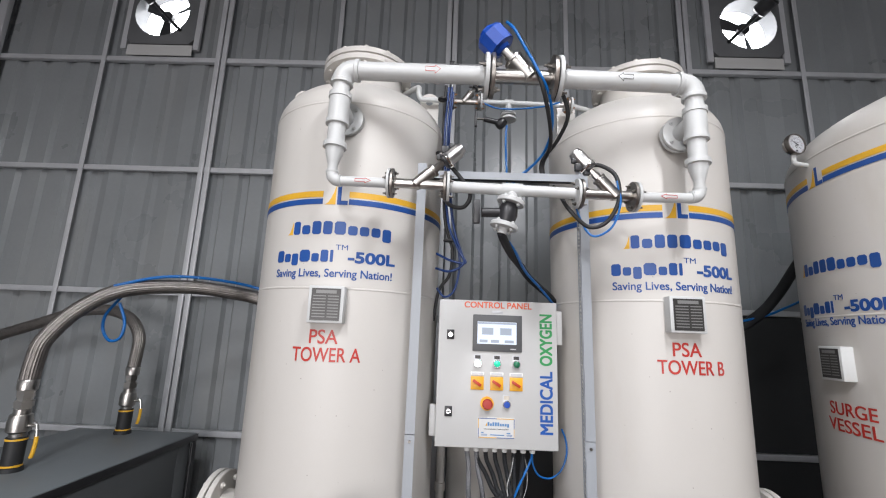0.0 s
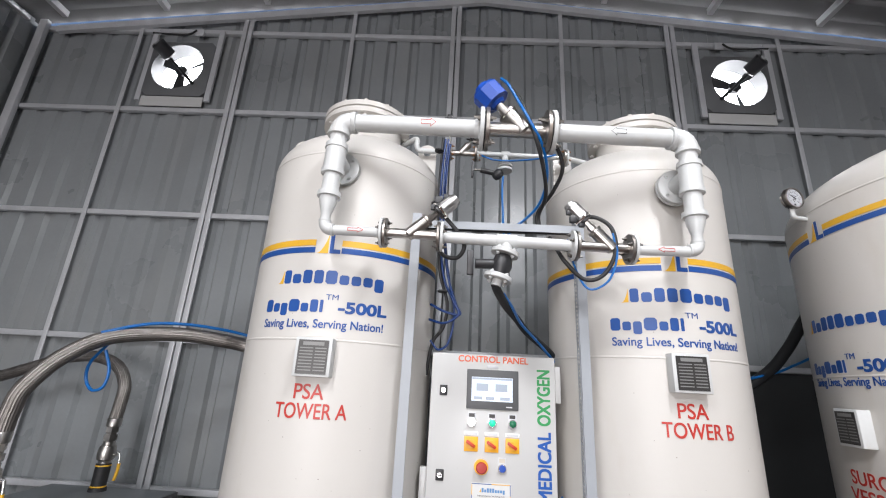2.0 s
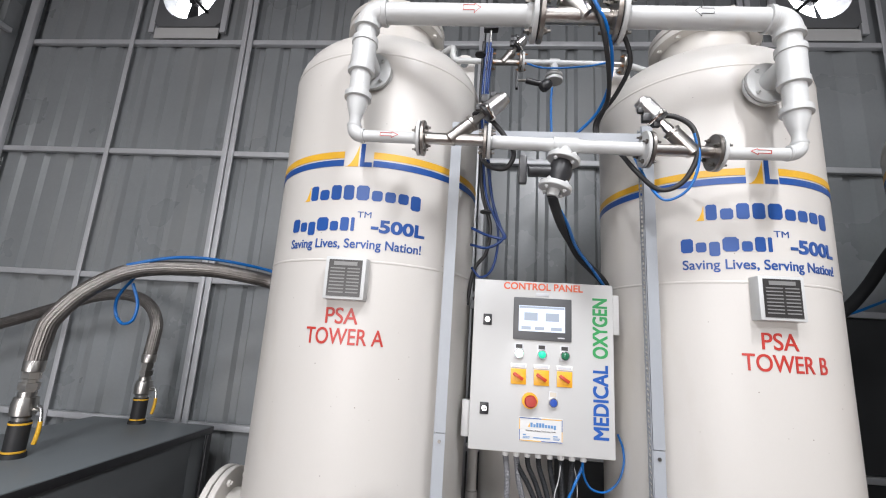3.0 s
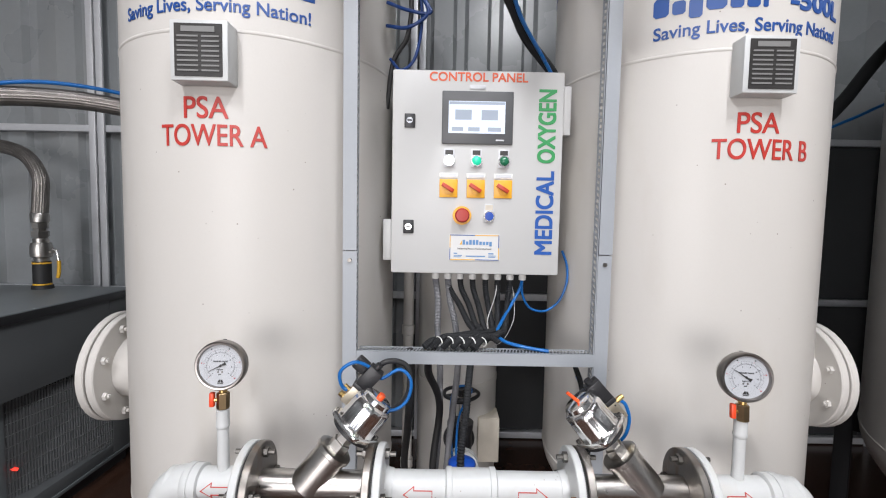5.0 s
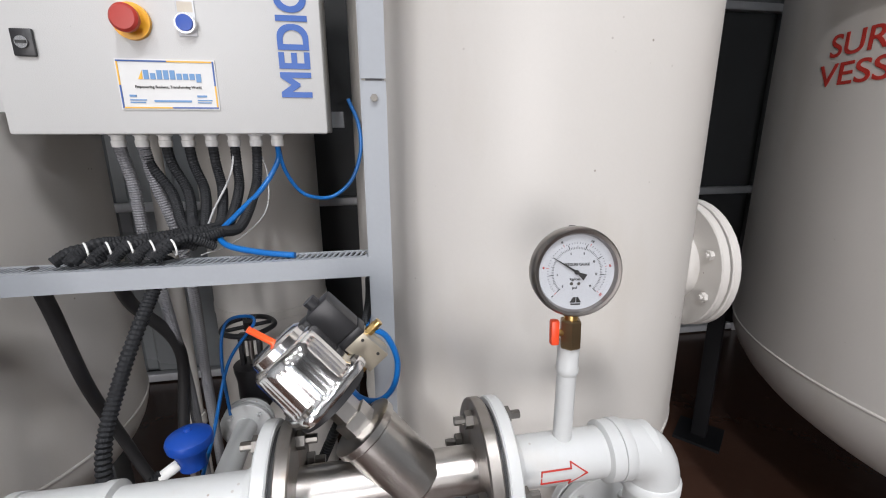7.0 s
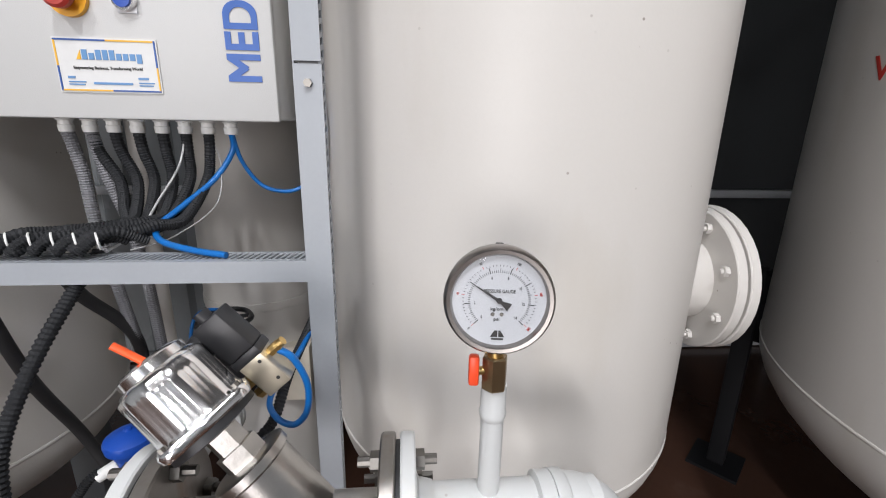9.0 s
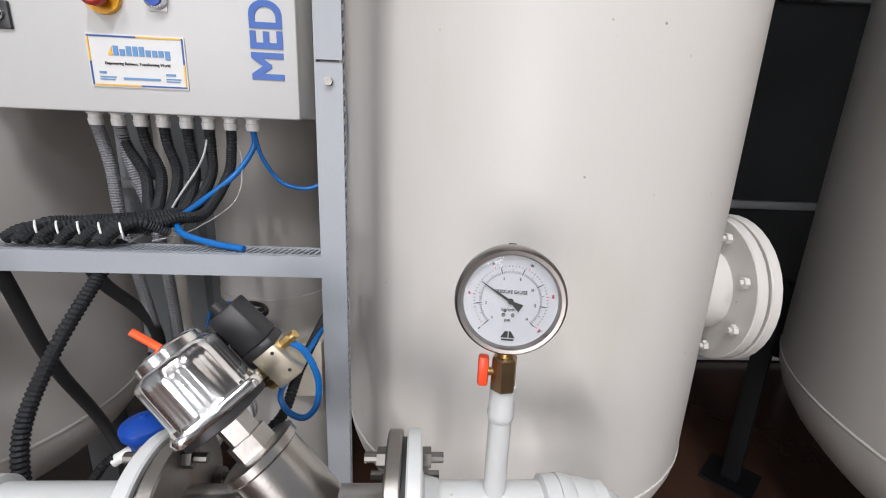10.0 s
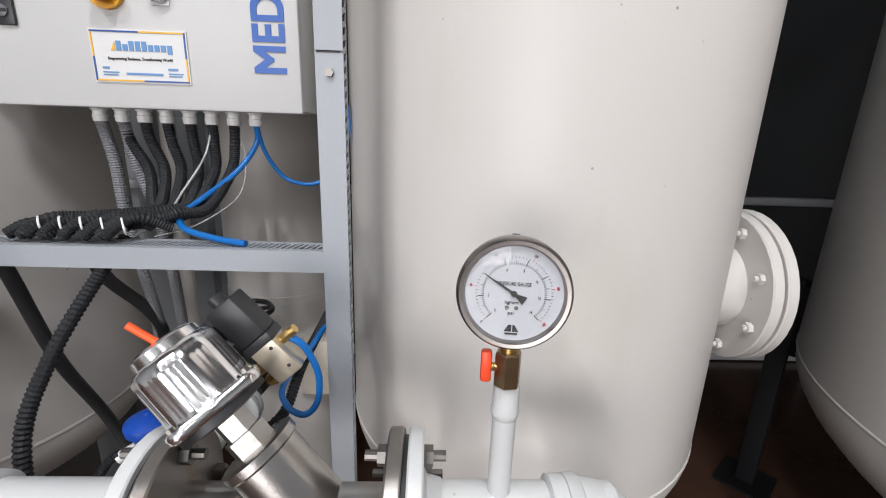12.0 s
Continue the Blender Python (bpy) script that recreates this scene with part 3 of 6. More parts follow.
def livery(parent, cx, cy, r, ang, z0, arc, za, zb, zc, g, turn=0.0):
    """Bands and writing round a vessel; ang: the way that it faces, z0: the height of the band."""
    bend = (cx, cy, r)
    k = r * radians(arc)
    for name, y, h, mat in (("yellow_band", 0.012, 0.026, M_YELLOW), ("blue_band", -0.02, 0.024, M_TXT_BLUE)):
        for a, b in ((-k, -0.055), (0.055, k)):
            shapes(name, strip(a, b, y - h / 2, y + h / 2, 40), (ang, z0), mat, parent, bend)
    sail = [(-0.05 + 0.05 * u, -0.034 + 0.084 * u ** 2.2) for u in (0, 0.2, 0.4, 0.6, 0.8, 1)] + [(0.0, -0.034)]
    shapes("emblem", [sail], (ang, z0), M_YELLOW, parent, bend)
    shapes("emblem", [rect(0.006, -0.034, 0.022, 0.055), rect(0.022, -0.034, 0.05, -0.016)], (ang, z0), M_TXT_BLUE, parent, bend)
    ang += turn

    def turned(d):
        return ang + math.degrees(d * g / r)
    sail = [(-0.028 * g * (1 - u), (-0.028 + 0.056 * u ** 2.2) * g) for u in (0, 0.25, 0.5, 0.75, 1)] + [(0.0, -0.028 * g)]
    shapes("emblem", [sail], (turned(-0.187), z0 - za), M_YELLOW, parent, bend)
    word_bars(parent, turned(0.032), z0 - za, 0.427 * g, 0.056 * g, bend, M_TXT_BLUE, "LxTTCxxxp", "trade_name")
    word_bars(parent, turned(-0.127), z0 - zb, 0.272 * g, 0.05 * g, bend, M_TXT_BLUE, "CxpMxTi", "trade_name")
    lettering("lettering", "TM", 0.022 * g, (turned(0.042), z0 - zb + 0.037 * g), M_TXT_BLUE, parent, 0.05 * g, bend)
    lettering("lettering", "-500L", 0.047 * g, (turned(0.17), z0 - zb - 0.002), M_TXT_BLUE, parent, 0.2 * g, bend, 0.0012, fat=0.0008)
    lettering("lettering", "Saving Lives, Serving Nation!", 0.044 * g, (ang, z0 - zc), M_TXT_BLUE, parent, 0.52 * g, bend, 0.0003, fat=0.0003)


def nameplate(cx, cy, r, ang, z):
    e = thing("nameplate", "black etched data plate in a white frame box on the vessel", "nameplate", "vessel nameplates")
    m = pose(cx, cy, z, 0, 0, ang)

    def put(bm):
        bm.transform(m)
        return bm
    part("bracket", put(box(B(), (-0.07, -r - 0.045, -0.072), (0.07, -r + 0.02, 0.072), 0.004)), M_PIPE, e)
    part("plate", put(box(B(), (-0.057, -r - 0.0475, -0.062), (0.057, -r - 0.046, 0.062))), M_PLATE, e)
    polys = [rect(-0.04, 0.042, 0.04, 0.055)] + [rect(-0.05, 0.03 - k * 0.0115, 0.0, 0.034 - k * 0.0115) for k in range(8)] + [rect(0.008, 0.03 - k * 0.0115, 0.05, 0.034 - k * 0.0115) for k in range(8)]
    shapes("print", polys, m @ front(0, -r - 0.0485, 0), M_ETCH, e)
    return e


def head(r, h, n=14, lo=0.0):
    """Dished end: (rise, radius) from the rim to the crown."""
    return [(h * math.sin(math.pi / 2 * i / n) ** 1.0, max(r * math.cos(math.pi / 2 * i / n) ** 0.72, lo)) for i in range(n + 1)]


def vessel(name, label, cx, cy, r, z0, z1, legs=0.0, dome=0.26, mouth=0.0, foot=0.24):
    e = thing(name, label, "pressure vessel", "pressure vessels", (cx, cy, 0))
    prof = [(z0 - u, w) for u, w in head(r, foot, 12)][::-1] + [(z1 + u, w) for u, w in head(r, dome, 16)]
    prof = [p for i, p in enumerate(prof) if i == 0 or abs(p[0] - prof[i - 1][0]) + abs(p[1] - prof[i - 1][1]) > 1e-5]
    bm = B()
    revolve(bm, (0, 0, 0), (0, 0, 1), prof, 96)
    part("shell", bm, M_TANK, e, smooth=60)
    for z in (z0, z1, (z0 + z1) * 0.5 + 0.25):
        bm = B()
        revolve(bm, (0, 0, z), (0, 0, 1), [(-0.007, r - 0.002), (-0.003, r + 0.0018), (0.003, r + 0.0018), (0.007, r - 0.002)], 96)
        part("weld_seam", bm, M_TANK, e, smooth=60)
    return e


RA, RB = 0.428, 0.428
AX, AY, BX, BY = -0.708, 3.2, 0.733, 3.249
towers = []
for cx, cy, tag, face in ((AX, AY, "A", 0.2), (BX, BY, "B", -0.8)):
    R = RA if tag == "A" else RB
    e = vessel("pressure_vessel", "tall cream steel tower marked PSA TOWER " + tag + " with coloured bands", cx, cy, R, 0.63, 2.77, dome=0.22, foot=0.2)
    towers.append(e)
    inv = Matrix.Translation((-cx, -cy, 0))

    def local(bm):
        bm.transform(inv)
        return bm
    # legs, top neck with blind flange
    for a in (40, 140, 220, 320):
        x, y = math.cos(radians(a)) * 0.3, math.sin(radians(a)) * 0.3
        part("leg", box(B(), (x - 0.04, y - 0.04, 0), (x + 0.04, y + 0.04, 0.6), 0.005), M_DRYER, e, "dark steel leg")
    off = 0.0 if tag == "A" else 0.05
    for name, prof, mat, lab in (("neck", [(2.92, 0.22), (2.98, 0.205), (3.0, 0.19), (3.125, 0.19)], M_TANK, ""), ("flange", [(3.12, 0.222), (3.125, 0.236), (3.153, 0.236), (3.155, 0.228)], M_TANK, ""),
                                 ("gasket", [(3.154, 0.22), (3.161, 0.22)], M_BLACK, "black rubber gasket"), ("blind_flange", [(3.16, 0.228), (3.163, 0.236), (3.19, 0.236), (3.196, 0.228)], M_TANK, "")):
        bm = B()
        revolve(bm, (off, 0, 0), (0, 0, 1), prof, 64)
        part(name, bm, mat, e, lab)
    bolt_ring(e, (off, 0, 3.157), (0, 0, 1), 0.214, 12, 0.012, 0.1, M_TANK, grip=0.076)
    # side nozzle with blind flange
    s = -1 if tag == "A" else 1
    nz = Vector((s * 0.045, 0, 0.94))
    bm = B()
    rod(bm, nz + Vector((s * 0.33, 0, 0)), nz + Vector((s * 0.47, 0, 0)), 0.11, 48)
    part("nozzle", bm, M_TANK, e)
    flange(e, nz + Vector((s * 0.475, 0, 0)), (s, 0, 0), 0.19, 0.026, M_TANK)
    bm = B()
    revolve(bm, nz + Vector((s * 0.488, 0, 0)), (s, 0, 0), [(0, 0.178), (0.006, 0.178)], 48)
    part("gasket", bm, M_BLACK, e, "black rubber gasket")
    flange(e, nz + Vector((s * 0.507, 0, 0)), (s, 0, 0), 0.192, 0.026, M_TANK)
    bolt_ring(e, nz + Vector((s * 0.49, 0, 0)), (s, 0, 0), 0.157, 8, 0.0135, 0.1, M_TANK, 0.39, 0.06)
    # lifting lugs
    for sx in (-1, 1):
        bm = B()
        n = 20
        vs = []
        for t in (-0.008, 0.008):
            o = [bm.verts.new((math.cos(2 * math.pi * i / n) * 0.05, t, math.sin(2 * math.pi * i / n) * 0.05)) for i in range(n)]
            h = [bm.verts.new((math.cos(2 * math.pi * i / n) * 0.02, t, math.sin(2 * math.pi * i / n) * 0.02)) for i in range(n)]
            vs.append((o, h))
        for i in range(n):
            j = (i + 1) % n
            bm.faces.new((vs[0][0][i], vs[0][0][j], vs[0][1][j], vs[0][1][i]))
            bm.faces.new((vs[1][0][i], vs[1][0][j], vs[1][1][j], vs[1][1][i]))
            bm.faces.new((vs[0][0][i], vs[0][0][j], vs[1][0][j], vs[1][0][i]))
            bm.faces.new((vs[0][1][i], vs[0][1][j], vs[1][1][j], vs[1][1][i]))
        box(bm, (-0.05, -0.0078, -0.14), (0.05, 0.0078, -0.02))
        bm.transform(pose(sx * 0.345, 0.0, 3.02, 0, 0, 0))
        part("lifting_lug", bm, M_TANK, e)
    bend = (0, 0, R)
    size = 0.99 if tag == "A" else 1.02
    livery(e, 0, 0, R, face, 2.333, 150, 0.134, 0.252, 0.327, size)
    lettering("lettering", "PSA", 0.054, (0.0, 1.758), M_TXT_RED, e, 0.112, bend, fat=0.0006)
    lettering("lettering", "TOWER " + tag, 0.054, (1.7 if tag == "A" else 2.7, 1.689), M_TXT_RED, e, 0.271, bend, fat=0.0006)
nameplate(AX, AY, RA, 1.2, 1.882)
nameplate(BX, BY, RB, -1.2, 1.894)

SX, SY, SR = 2.382, 2.87, 0.9
surge = vessel("pressure_vessel", "large cream surge vessel with coloured bands on black legs", SX, SY, SR, 0.67, 2.68, dome=0.29, foot=0.36)
livery(surge, 0, 0, SR, -99.5, 2.567, 100, 0.41, 0.6, 0.668, 1.055)
lettering("lettering", "SURGE", 0.053, (-98.1, 1.529), M_TXT_RED, surge, 0.262, (0, 0, SR), fat=0.0006)
lettering("lettering", "VESSEL", 0.053, (-98.6, 1.46), M_TXT_RED, surge, 0.295, (0, 0, SR), fat=0.0006)
for a in (131, 221, 311, 41):
    x, y = math.cos(radians(a)) * 0.945, math.sin(radians(a)) * 0.945
    bm = box(B(), (-0.03, -0.03, 0.012), (0.03, 0.03, 0.85), 0.004)
    box(bm, (-0.09, -0.09, 0), (0.09, 0.09, 0.012))
    box(bm, (-0.078, -0.045, 0.58), (-0.0305, 0.045, 0.84), 0.003)
    bm.transform(pose(x, y, 0, 0, 0, a))
    part("leg", bm, M_BLACKPAINT, surge, "black steel leg with base plate")
nameplate(SX, SY, SR, -98.6, 1.722)


# ---- slotted-angle frame between the towers ----
def slotted(bm, at, along, out, length, width, thick=0.0025, pitch=0.017):
    """A strip with slanting slots: two edge bands and the rungs between them."""
    at, u, w = Vector(at), Vector(along).normalized(), Vector(out).normalized()
    n = u.cross(w) * thick
    e = width * 0.18

    def bar(a, b, c, d):
        lo = [bm.verts.new(at + u * p[0] + w * p[1]) for p in (a, b, c, d)]
        hi = [bm.verts.new(v.co + n) for v in lo]
        bm.faces.new(lo[::-1])
        bm.faces.new(hi)
        for i in range(4):
            j = (i + 1) % 4
            bm.faces.new((lo[i], lo[j], hi[j], hi[i]))
    bar((0, 0), (length, 0), (length, e), (0, e))
    bar((0, width - e), (length, width - e), (length, width), (0, width))
    for k in range(int(length / pitch)):
        s = k * pitch
        bar((s, e), (s + pitch * 0.42, e), (s + pitch * 0.42 + 0.007, width - e), (s + 0.007, width - e))


frame_stand = thing("slotted_frame", "grey slotted-angle steel frame between the two towers", "metal frame")
for x0 in (-0.3735, 0.3285):
    for z0, z1, dy in ((0.0, 1.395, 0.0), (1.398, 2.52, -0.003)):
        part("post", box(B(), (x0, 2.84 + dy, z0), (x0 + 0.037, 2.843 + dy, z1)), M_ANGLE, frame_stand)
    for xs in (x0, x0 + 0.0345):
        bm = B()
        slotted(bm, (xs, 2.8435, 0), (0, 0, 1), (0, 1, 0), 2.52, 0.036)
        part("slotted_side", bm, M_ANGLE, frame_stand, smooth=0)
    # grey core added behind the slots, its colour standing for shade inside the post
    part("slot_shade", box(B(), (x0 + 0.006, 2.846, 0.0), (x0 + 0.031, 2.874, 2.515)), M_CONDUIT, frame_stand)
    bm = B()
    rod(bm, (x0 + 0.018, 2.834, 1.37), (x0 + 0.018, 2.842, 1.37), 0.006, 6)
    part("bolt", bm, M_BOLT, frame_stand)
for z, name in ((1.081, "shelf_rail"), (2.455, "top_rail")):
    part(name, box(B(), (-0.336, 2.8405, z), (0.333, 2.8435, z + 0.034)), M_ANGLE, frame_stand)
    # near-black core added under the slots so that they look shaded
    part("slot_shade", box(B(), (-0.335, 2.846, z + 0.008), (0.332, 2.892, z + 0.026)), M_DARK, frame_stand)
    bm = B()
    slotted(bm, (-0.336, 2.844, z + 0.0315), (1, 0, 0), (0, 1, 0), 0.669, 0.05, pitch=0.0095)
    part("slotted_top", bm, M_ANGLE, frame_stand, smooth=0)
for z in (1.335, 1.84):
    part("mounting_bar", box(B(), (-0.3, 3.204, z), (0.285, 3.23, z + 0.035)), M_ANGLE, frame_stand)

# ---- control panel ----
panel = thing("control_panel", "light grey steel control cabinet with screen, lamps and switches", "control panel", at=(0, 3.0, 1.318))
P = Matrix.Translation((0, -3.0, -1.318))


def pp(name, bm, mat, par=None, label="", smooth=40):
    bm.transform(P)
    return part(name, bm, mat, par or panel, label, smooth)


pp("body", box(B(), (-0.258, 3.018, 1.322), (0.258, 3.2, 1.936), 0.004), M_PANEL)
door = pp("door", box(B(), (-0.262, 3.0, 1.318), (0.262, 3.017, 1.94), 0.005), M_PANEL)
pp("side_lug", box(B(), (-0.29, 3.02, 1.355), (-0.2585, 3.05, 1.485), 0.003), M_PANEL)
pp("side_lug", box(B(), (0.2585, 3.02, 1.755), (0.29, 3.05, 1.905), 0.003), M_PANEL)
for z in (1.463, 1.786):
    lock = pp("lock", box(B(), (-0.224, 2.994, z - 0.021), (-0.192, 3.0, z + 0.021), 0.002), M_PLASTIC, door, "black quarter-turn lock")
    pp("lock_core", rod(B(), (-0.208, 2.9905, z), (-0.208, 2.9945, z), 0.0095), M_POLISH, door)
    pp("lock_slot", box(B(), (-0.215, 2.9885, z - 0.0022), (-0.201, 2.991, z + 0.0022)), M_INK, door)
bezel = B()
box(bezel, (-0.11, 2.992, 1.718), (0.107, 3.0, 1.877), 0.003)
screen_case = pp("screen_case", bezel, M_HMI, door, "dark grey touch screen surround")
pp("screen", box(B(), (-0.09, 2.9905, 1.75), (0.082, 2.9925, 1.846)), M_SCREEN, door, "lit white touch screen")
pp("screen_print", box(B(), (0.055, 2.9895, 1.728), (0.08, 2.992, 1.7325)), M_GALV, door)
for x0, z0, x1, z1 in ((-0.088, 1.836, 0.08, 1.844), (-0.08, 1.756, -0.045, 1.768), (-0.03, 1.756, 0.005, 1.768), (0.03, 1.756, 0.07, 1.768), (-0.07, 1.79, -0.02, 1.82), (0.01, 1.79, 0.06, 1.82)):
    pp("screen_print", box(B(), (x0, 2.9898, z0), (x1, 2.9903, z1)), M_UI, door)
pp("tab", box(B(), (-0.027, 2.9965, 1.884), (0.022, 3.0, 1.896), 0.001), M_GALV, door)
for k, (x, mat) in enumerate(((-0.086, M_LED_ON), (-0.002, M_LED_MID), (0.082, M_LED_OFF))):
    pp("legend_plate", box(B(), (x - 0.0165, 2.9975, 1.648), (x + 0.0165, 3.0, 1.703), 0.001), M_GALV, door)
    pp("legend", box(B(), (x - 0.012, 2.997, 1.686), (x + 0.012, 2.9985, 1.7)), M_PLATE, door)
    pp("lamp_ring", rod(B(), (x, 2.985, 1.667), (x, 2.998, 1.667), 0.017), M_POLISH, door)
    pp("pilot_lamp", revolve(B(), (x, 2.987, 1.667), (0, -1, 0), [(0, 0.0145), (0.006, 0.0135), (0.01, 0.008), (0.0115, 0)], 24), mat, door, ("lit pale green lamp", "green lamp", "unlit dark green lamp")[k])
    pp("legend_frame", box(B(), (x - 0.029, 2.997, 1.615), (x + 0.029, 3.0, 1.63), 0.001), M_WHITE, door)
    pp("legend", box(B(), (x - 0.024, 2.9962, 1.618), (x + 0.024, 2.9975, 1.627)), M_GALV, door)
    pp("switch_plate", box(B(), (x - 0.028, 2.995, 1.555), (x + 0.028, 3.0, 1.611), 0.002), M_SWITCH, door, "yellow rotary switch plate")
    pp("switch_ring", rod(B(), (x, 2.99, 1.583), (x, 2.9955, 1.583), 0.0165), M_SWITCH, door)
    bm = box(B(), (-0.023, -0.012, -0.006), (0.018, 0, 0.006), 0.002)
    bm.transform(Matrix.Translation((x, 2.99, 1.583)) @ Matrix.Rotation(radians(32), 4, "Y"))
    pp("switch_knob", bm, M_KNOB, door, "red rotary knob")
pp("stop_collar", rod(B(), (-0.043, 2.992, 1.5), (-0.043, 3.0, 1.5), 0.029), M_SWITCH, door, "yellow collar")
pp("stop_button", revolve(B(), (-0.043, 2.993, 1.5), (0, -1, 0), [(0, 0.013), (0.012, 0.014), (0.014, 0.021), (0.024, 0.022), (0.028, 0.018), (0.029, 0)], 28), M_BUTTON, door, "red mushroom stop button")
pp("legend_plate", box(B(), (0.026, 2.9975, 1.48), (0.056, 3.0, 1.537), 0.001), M_GALV, door)
pp("legend", box(B(), (0.029, 2.997, 1.518), (0.053, 2.9985, 1.534)), M_RUBBER_GREY, door)
pp("button_ring", rod(B(), (0.041, 2.987, 1.499), (0.041, 2.998, 1.499), 0.0165), M_POLISH, door)
pp("push_button", revolve(B(), (0.041, 2.988, 1.499), (0, -1, 0), [(0, 0.0135), (0.004, 0.013), (0.005, 0)], 24), M_BLUECAP, door, "blue push button")
card = pp("maker_card", box(B(), (-0.081, 2.9975, 1.36), (0.077, 3.0, 1.443)), M_CARD, door, "white card with yellow and blue border")
DOORM = P @ front(0, 2.997, 0)
for border in [rect(-0.079, 1.362, -0.0765, 1.40), rect(-0.079, 1.438, -0.0, 1.4405), rect(0.0725, 1.40, 0.075, 1.4405), rect(0.0, 1.362, 0.075, 1.3645)]:
    shapes("card_border", [border], DOORM, M_TXT_BLUE, door)
for border in [rect(-0.079, 1.40, -0.0765, 1.438), rect(0.0, 1.438, 0.0725, 1.4405), rect(0.0725, 1.3645, 0.075, 1.40), rect(-0.0765, 1.362, 0.0, 1.3645)]:
    shapes("card_border", [border], DOORM, M_YELLOW, door)
shapes("trade_name", [[(-0.048, 1.41), (-0.041, 1.41), (-0.041, 1.424)]], DOORM, M_YELLOW, door)
for k in range(9):
    shapes("trade_name", [rect(-0.039 + 0.0104 * k, 1.41 if k < 8 else 1.406, -0.031 + 0.0104 * k, 1.425 if k in (0, 2, 3, 4) else 1.42)], DOORM, M_CARDINK, door)
lettering("lettering", "Empowering Business, Transforming World", 0.0062, P @ front(-0.002, 2.9968, 1.397), M_INK, door, 0.105)
for bar in (rect(-0.066, 1.381, -0.055, 1.3845), rect(-0.066, 1.375, -0.04, 1.377), rect(-0.066, 1.371, -0.042, 1.373), rect(0.042, 1.381, 0.058, 1.3845), rect(0.042, 1.375, 0.066, 1.377), rect(0.042, 1.371, 0.064, 1.373), rect(-0.028, 1.3725, 0.032, 1.376)):
    shapes("fine_print", [bar], DOORM, M_CARDINK, door)
lettering("lettering", "CONTROL PANEL", 0.026, P @ front(0.0, 2.999, 1.92), M_TXT_ORANGE, door, 0.298, fat=0.0007)
UP = P @ pose(0.212, 2.999, 1.515, 90, -90, 0)
lettering("lettering", "MEDICAL", 0.052, P @ front(0.212, 2.999, 1.512) @ pose(0, 0, 0, 0, 0, 90), M_TXT_BLUE2, door, 0.255, fat=0.0017)
lettering("lettering", "OXYGEN", 0.052, P @ front(0.212, 2.999, 1.776) @ pose(0, 0, 0, 0, 0, 90), M_TXT_GREEN, door, 0.219, fat=0.0017)
GLANDS = [-0.122, -0.082, -0.042, -0.002, 0.04, 0.08, 0.12, 0.16]
for x in GLANDS:
    g = B()
    revolve(g, (x, 3.05, 1.324), (0, 0, -1), [(0, 0.0135), (0.008, 0.0135), (0.009, 0.011), (0.016, 0.011), (0.017, 0.0125), (0.028, 0.0115), (0.029, 0.009)], 12)
    pp("cable_gland", g, M_TIE)


# ---- pipework ----
def pipe(par, a, b, r, mat=M_PIPE, name="pipe"):
    bm = B()
    rod(bm, a, b, r, 32)
    return part(name, bm, mat, par)


def elbow(par, corner, d1, d2, r, bend, mat=M_PIPE, socket=True):
    """A bend between the ways d1 and d2 that meet in the corner, with socket rims."""
    c, d1, d2 = Vector(corner), Vector(d1).normalized(), Vector(d2).normalized()
    pts = []
    for k in range(11):
        t = k / 10
        pts.append(c + d1 * bend * (1 - t) ** 2 + d2 * bend * t ** 2)
    bm = B()
    tube(bm, pts, r * 1.15, 28, smooth=False)
    if socket:
        for d in (d1, d2):
            revolve(bm, c + d * bend * 0.8, d, [(0, r * 1.1), (0.004, r * 1.24), (bend * 0.3, r * 1.24), (bend * 0.32, r * 1.02)], 28)
    return part("elbow", bm, mat, par, smooth=50)


def arrow(par, x, z, y, r, s, length, mat, upright=False):
    """A red outlined arrow bent round the front of a level pipe; s: the way that it points."""
    w, h, t, hl = 0.009 * r / 0.034, 0.017 * r / 0.034, 0.0018, length * 0.36
    L = length / 2
    out = [(-L, -w), (L - hl, -w), (L - hl, -h), (L, 0), (L - hl, h), (L - hl, w), (-L, w)]
    polys = []
    for (ax, ay), (bx, by) in zip(out, out[1:] + out[:1]):
        d = Vector((bx - ax, by - ay)).normalized()
        nx, ny = -d.y * t / 2, d.x * t / 2
        e = d * t / 2
        polys.append([(ax - e.x - nx, ay - e.y - ny), (bx + e.x - nx, by + e.y - ny), (bx + e.x + nx, by + e.y + ny), (ax - e.x + nx, ay - e.y + ny)])
    ob = shapes("flow_arrow", polys, Matrix(), mat, par)
    for v in ob.data.vertices:
        rr = r + 0.0008 + v.co.z
        a = v.co.y / r
        if upright:
            v.co = Vector((x + rr * math.sin(a), y - rr * math.cos(a), z + s * v.co.x))
        else:
            v.co = Vector((x + s * v.co.x, y - rr * math.cos(a), z + rr * math.sin(a)))


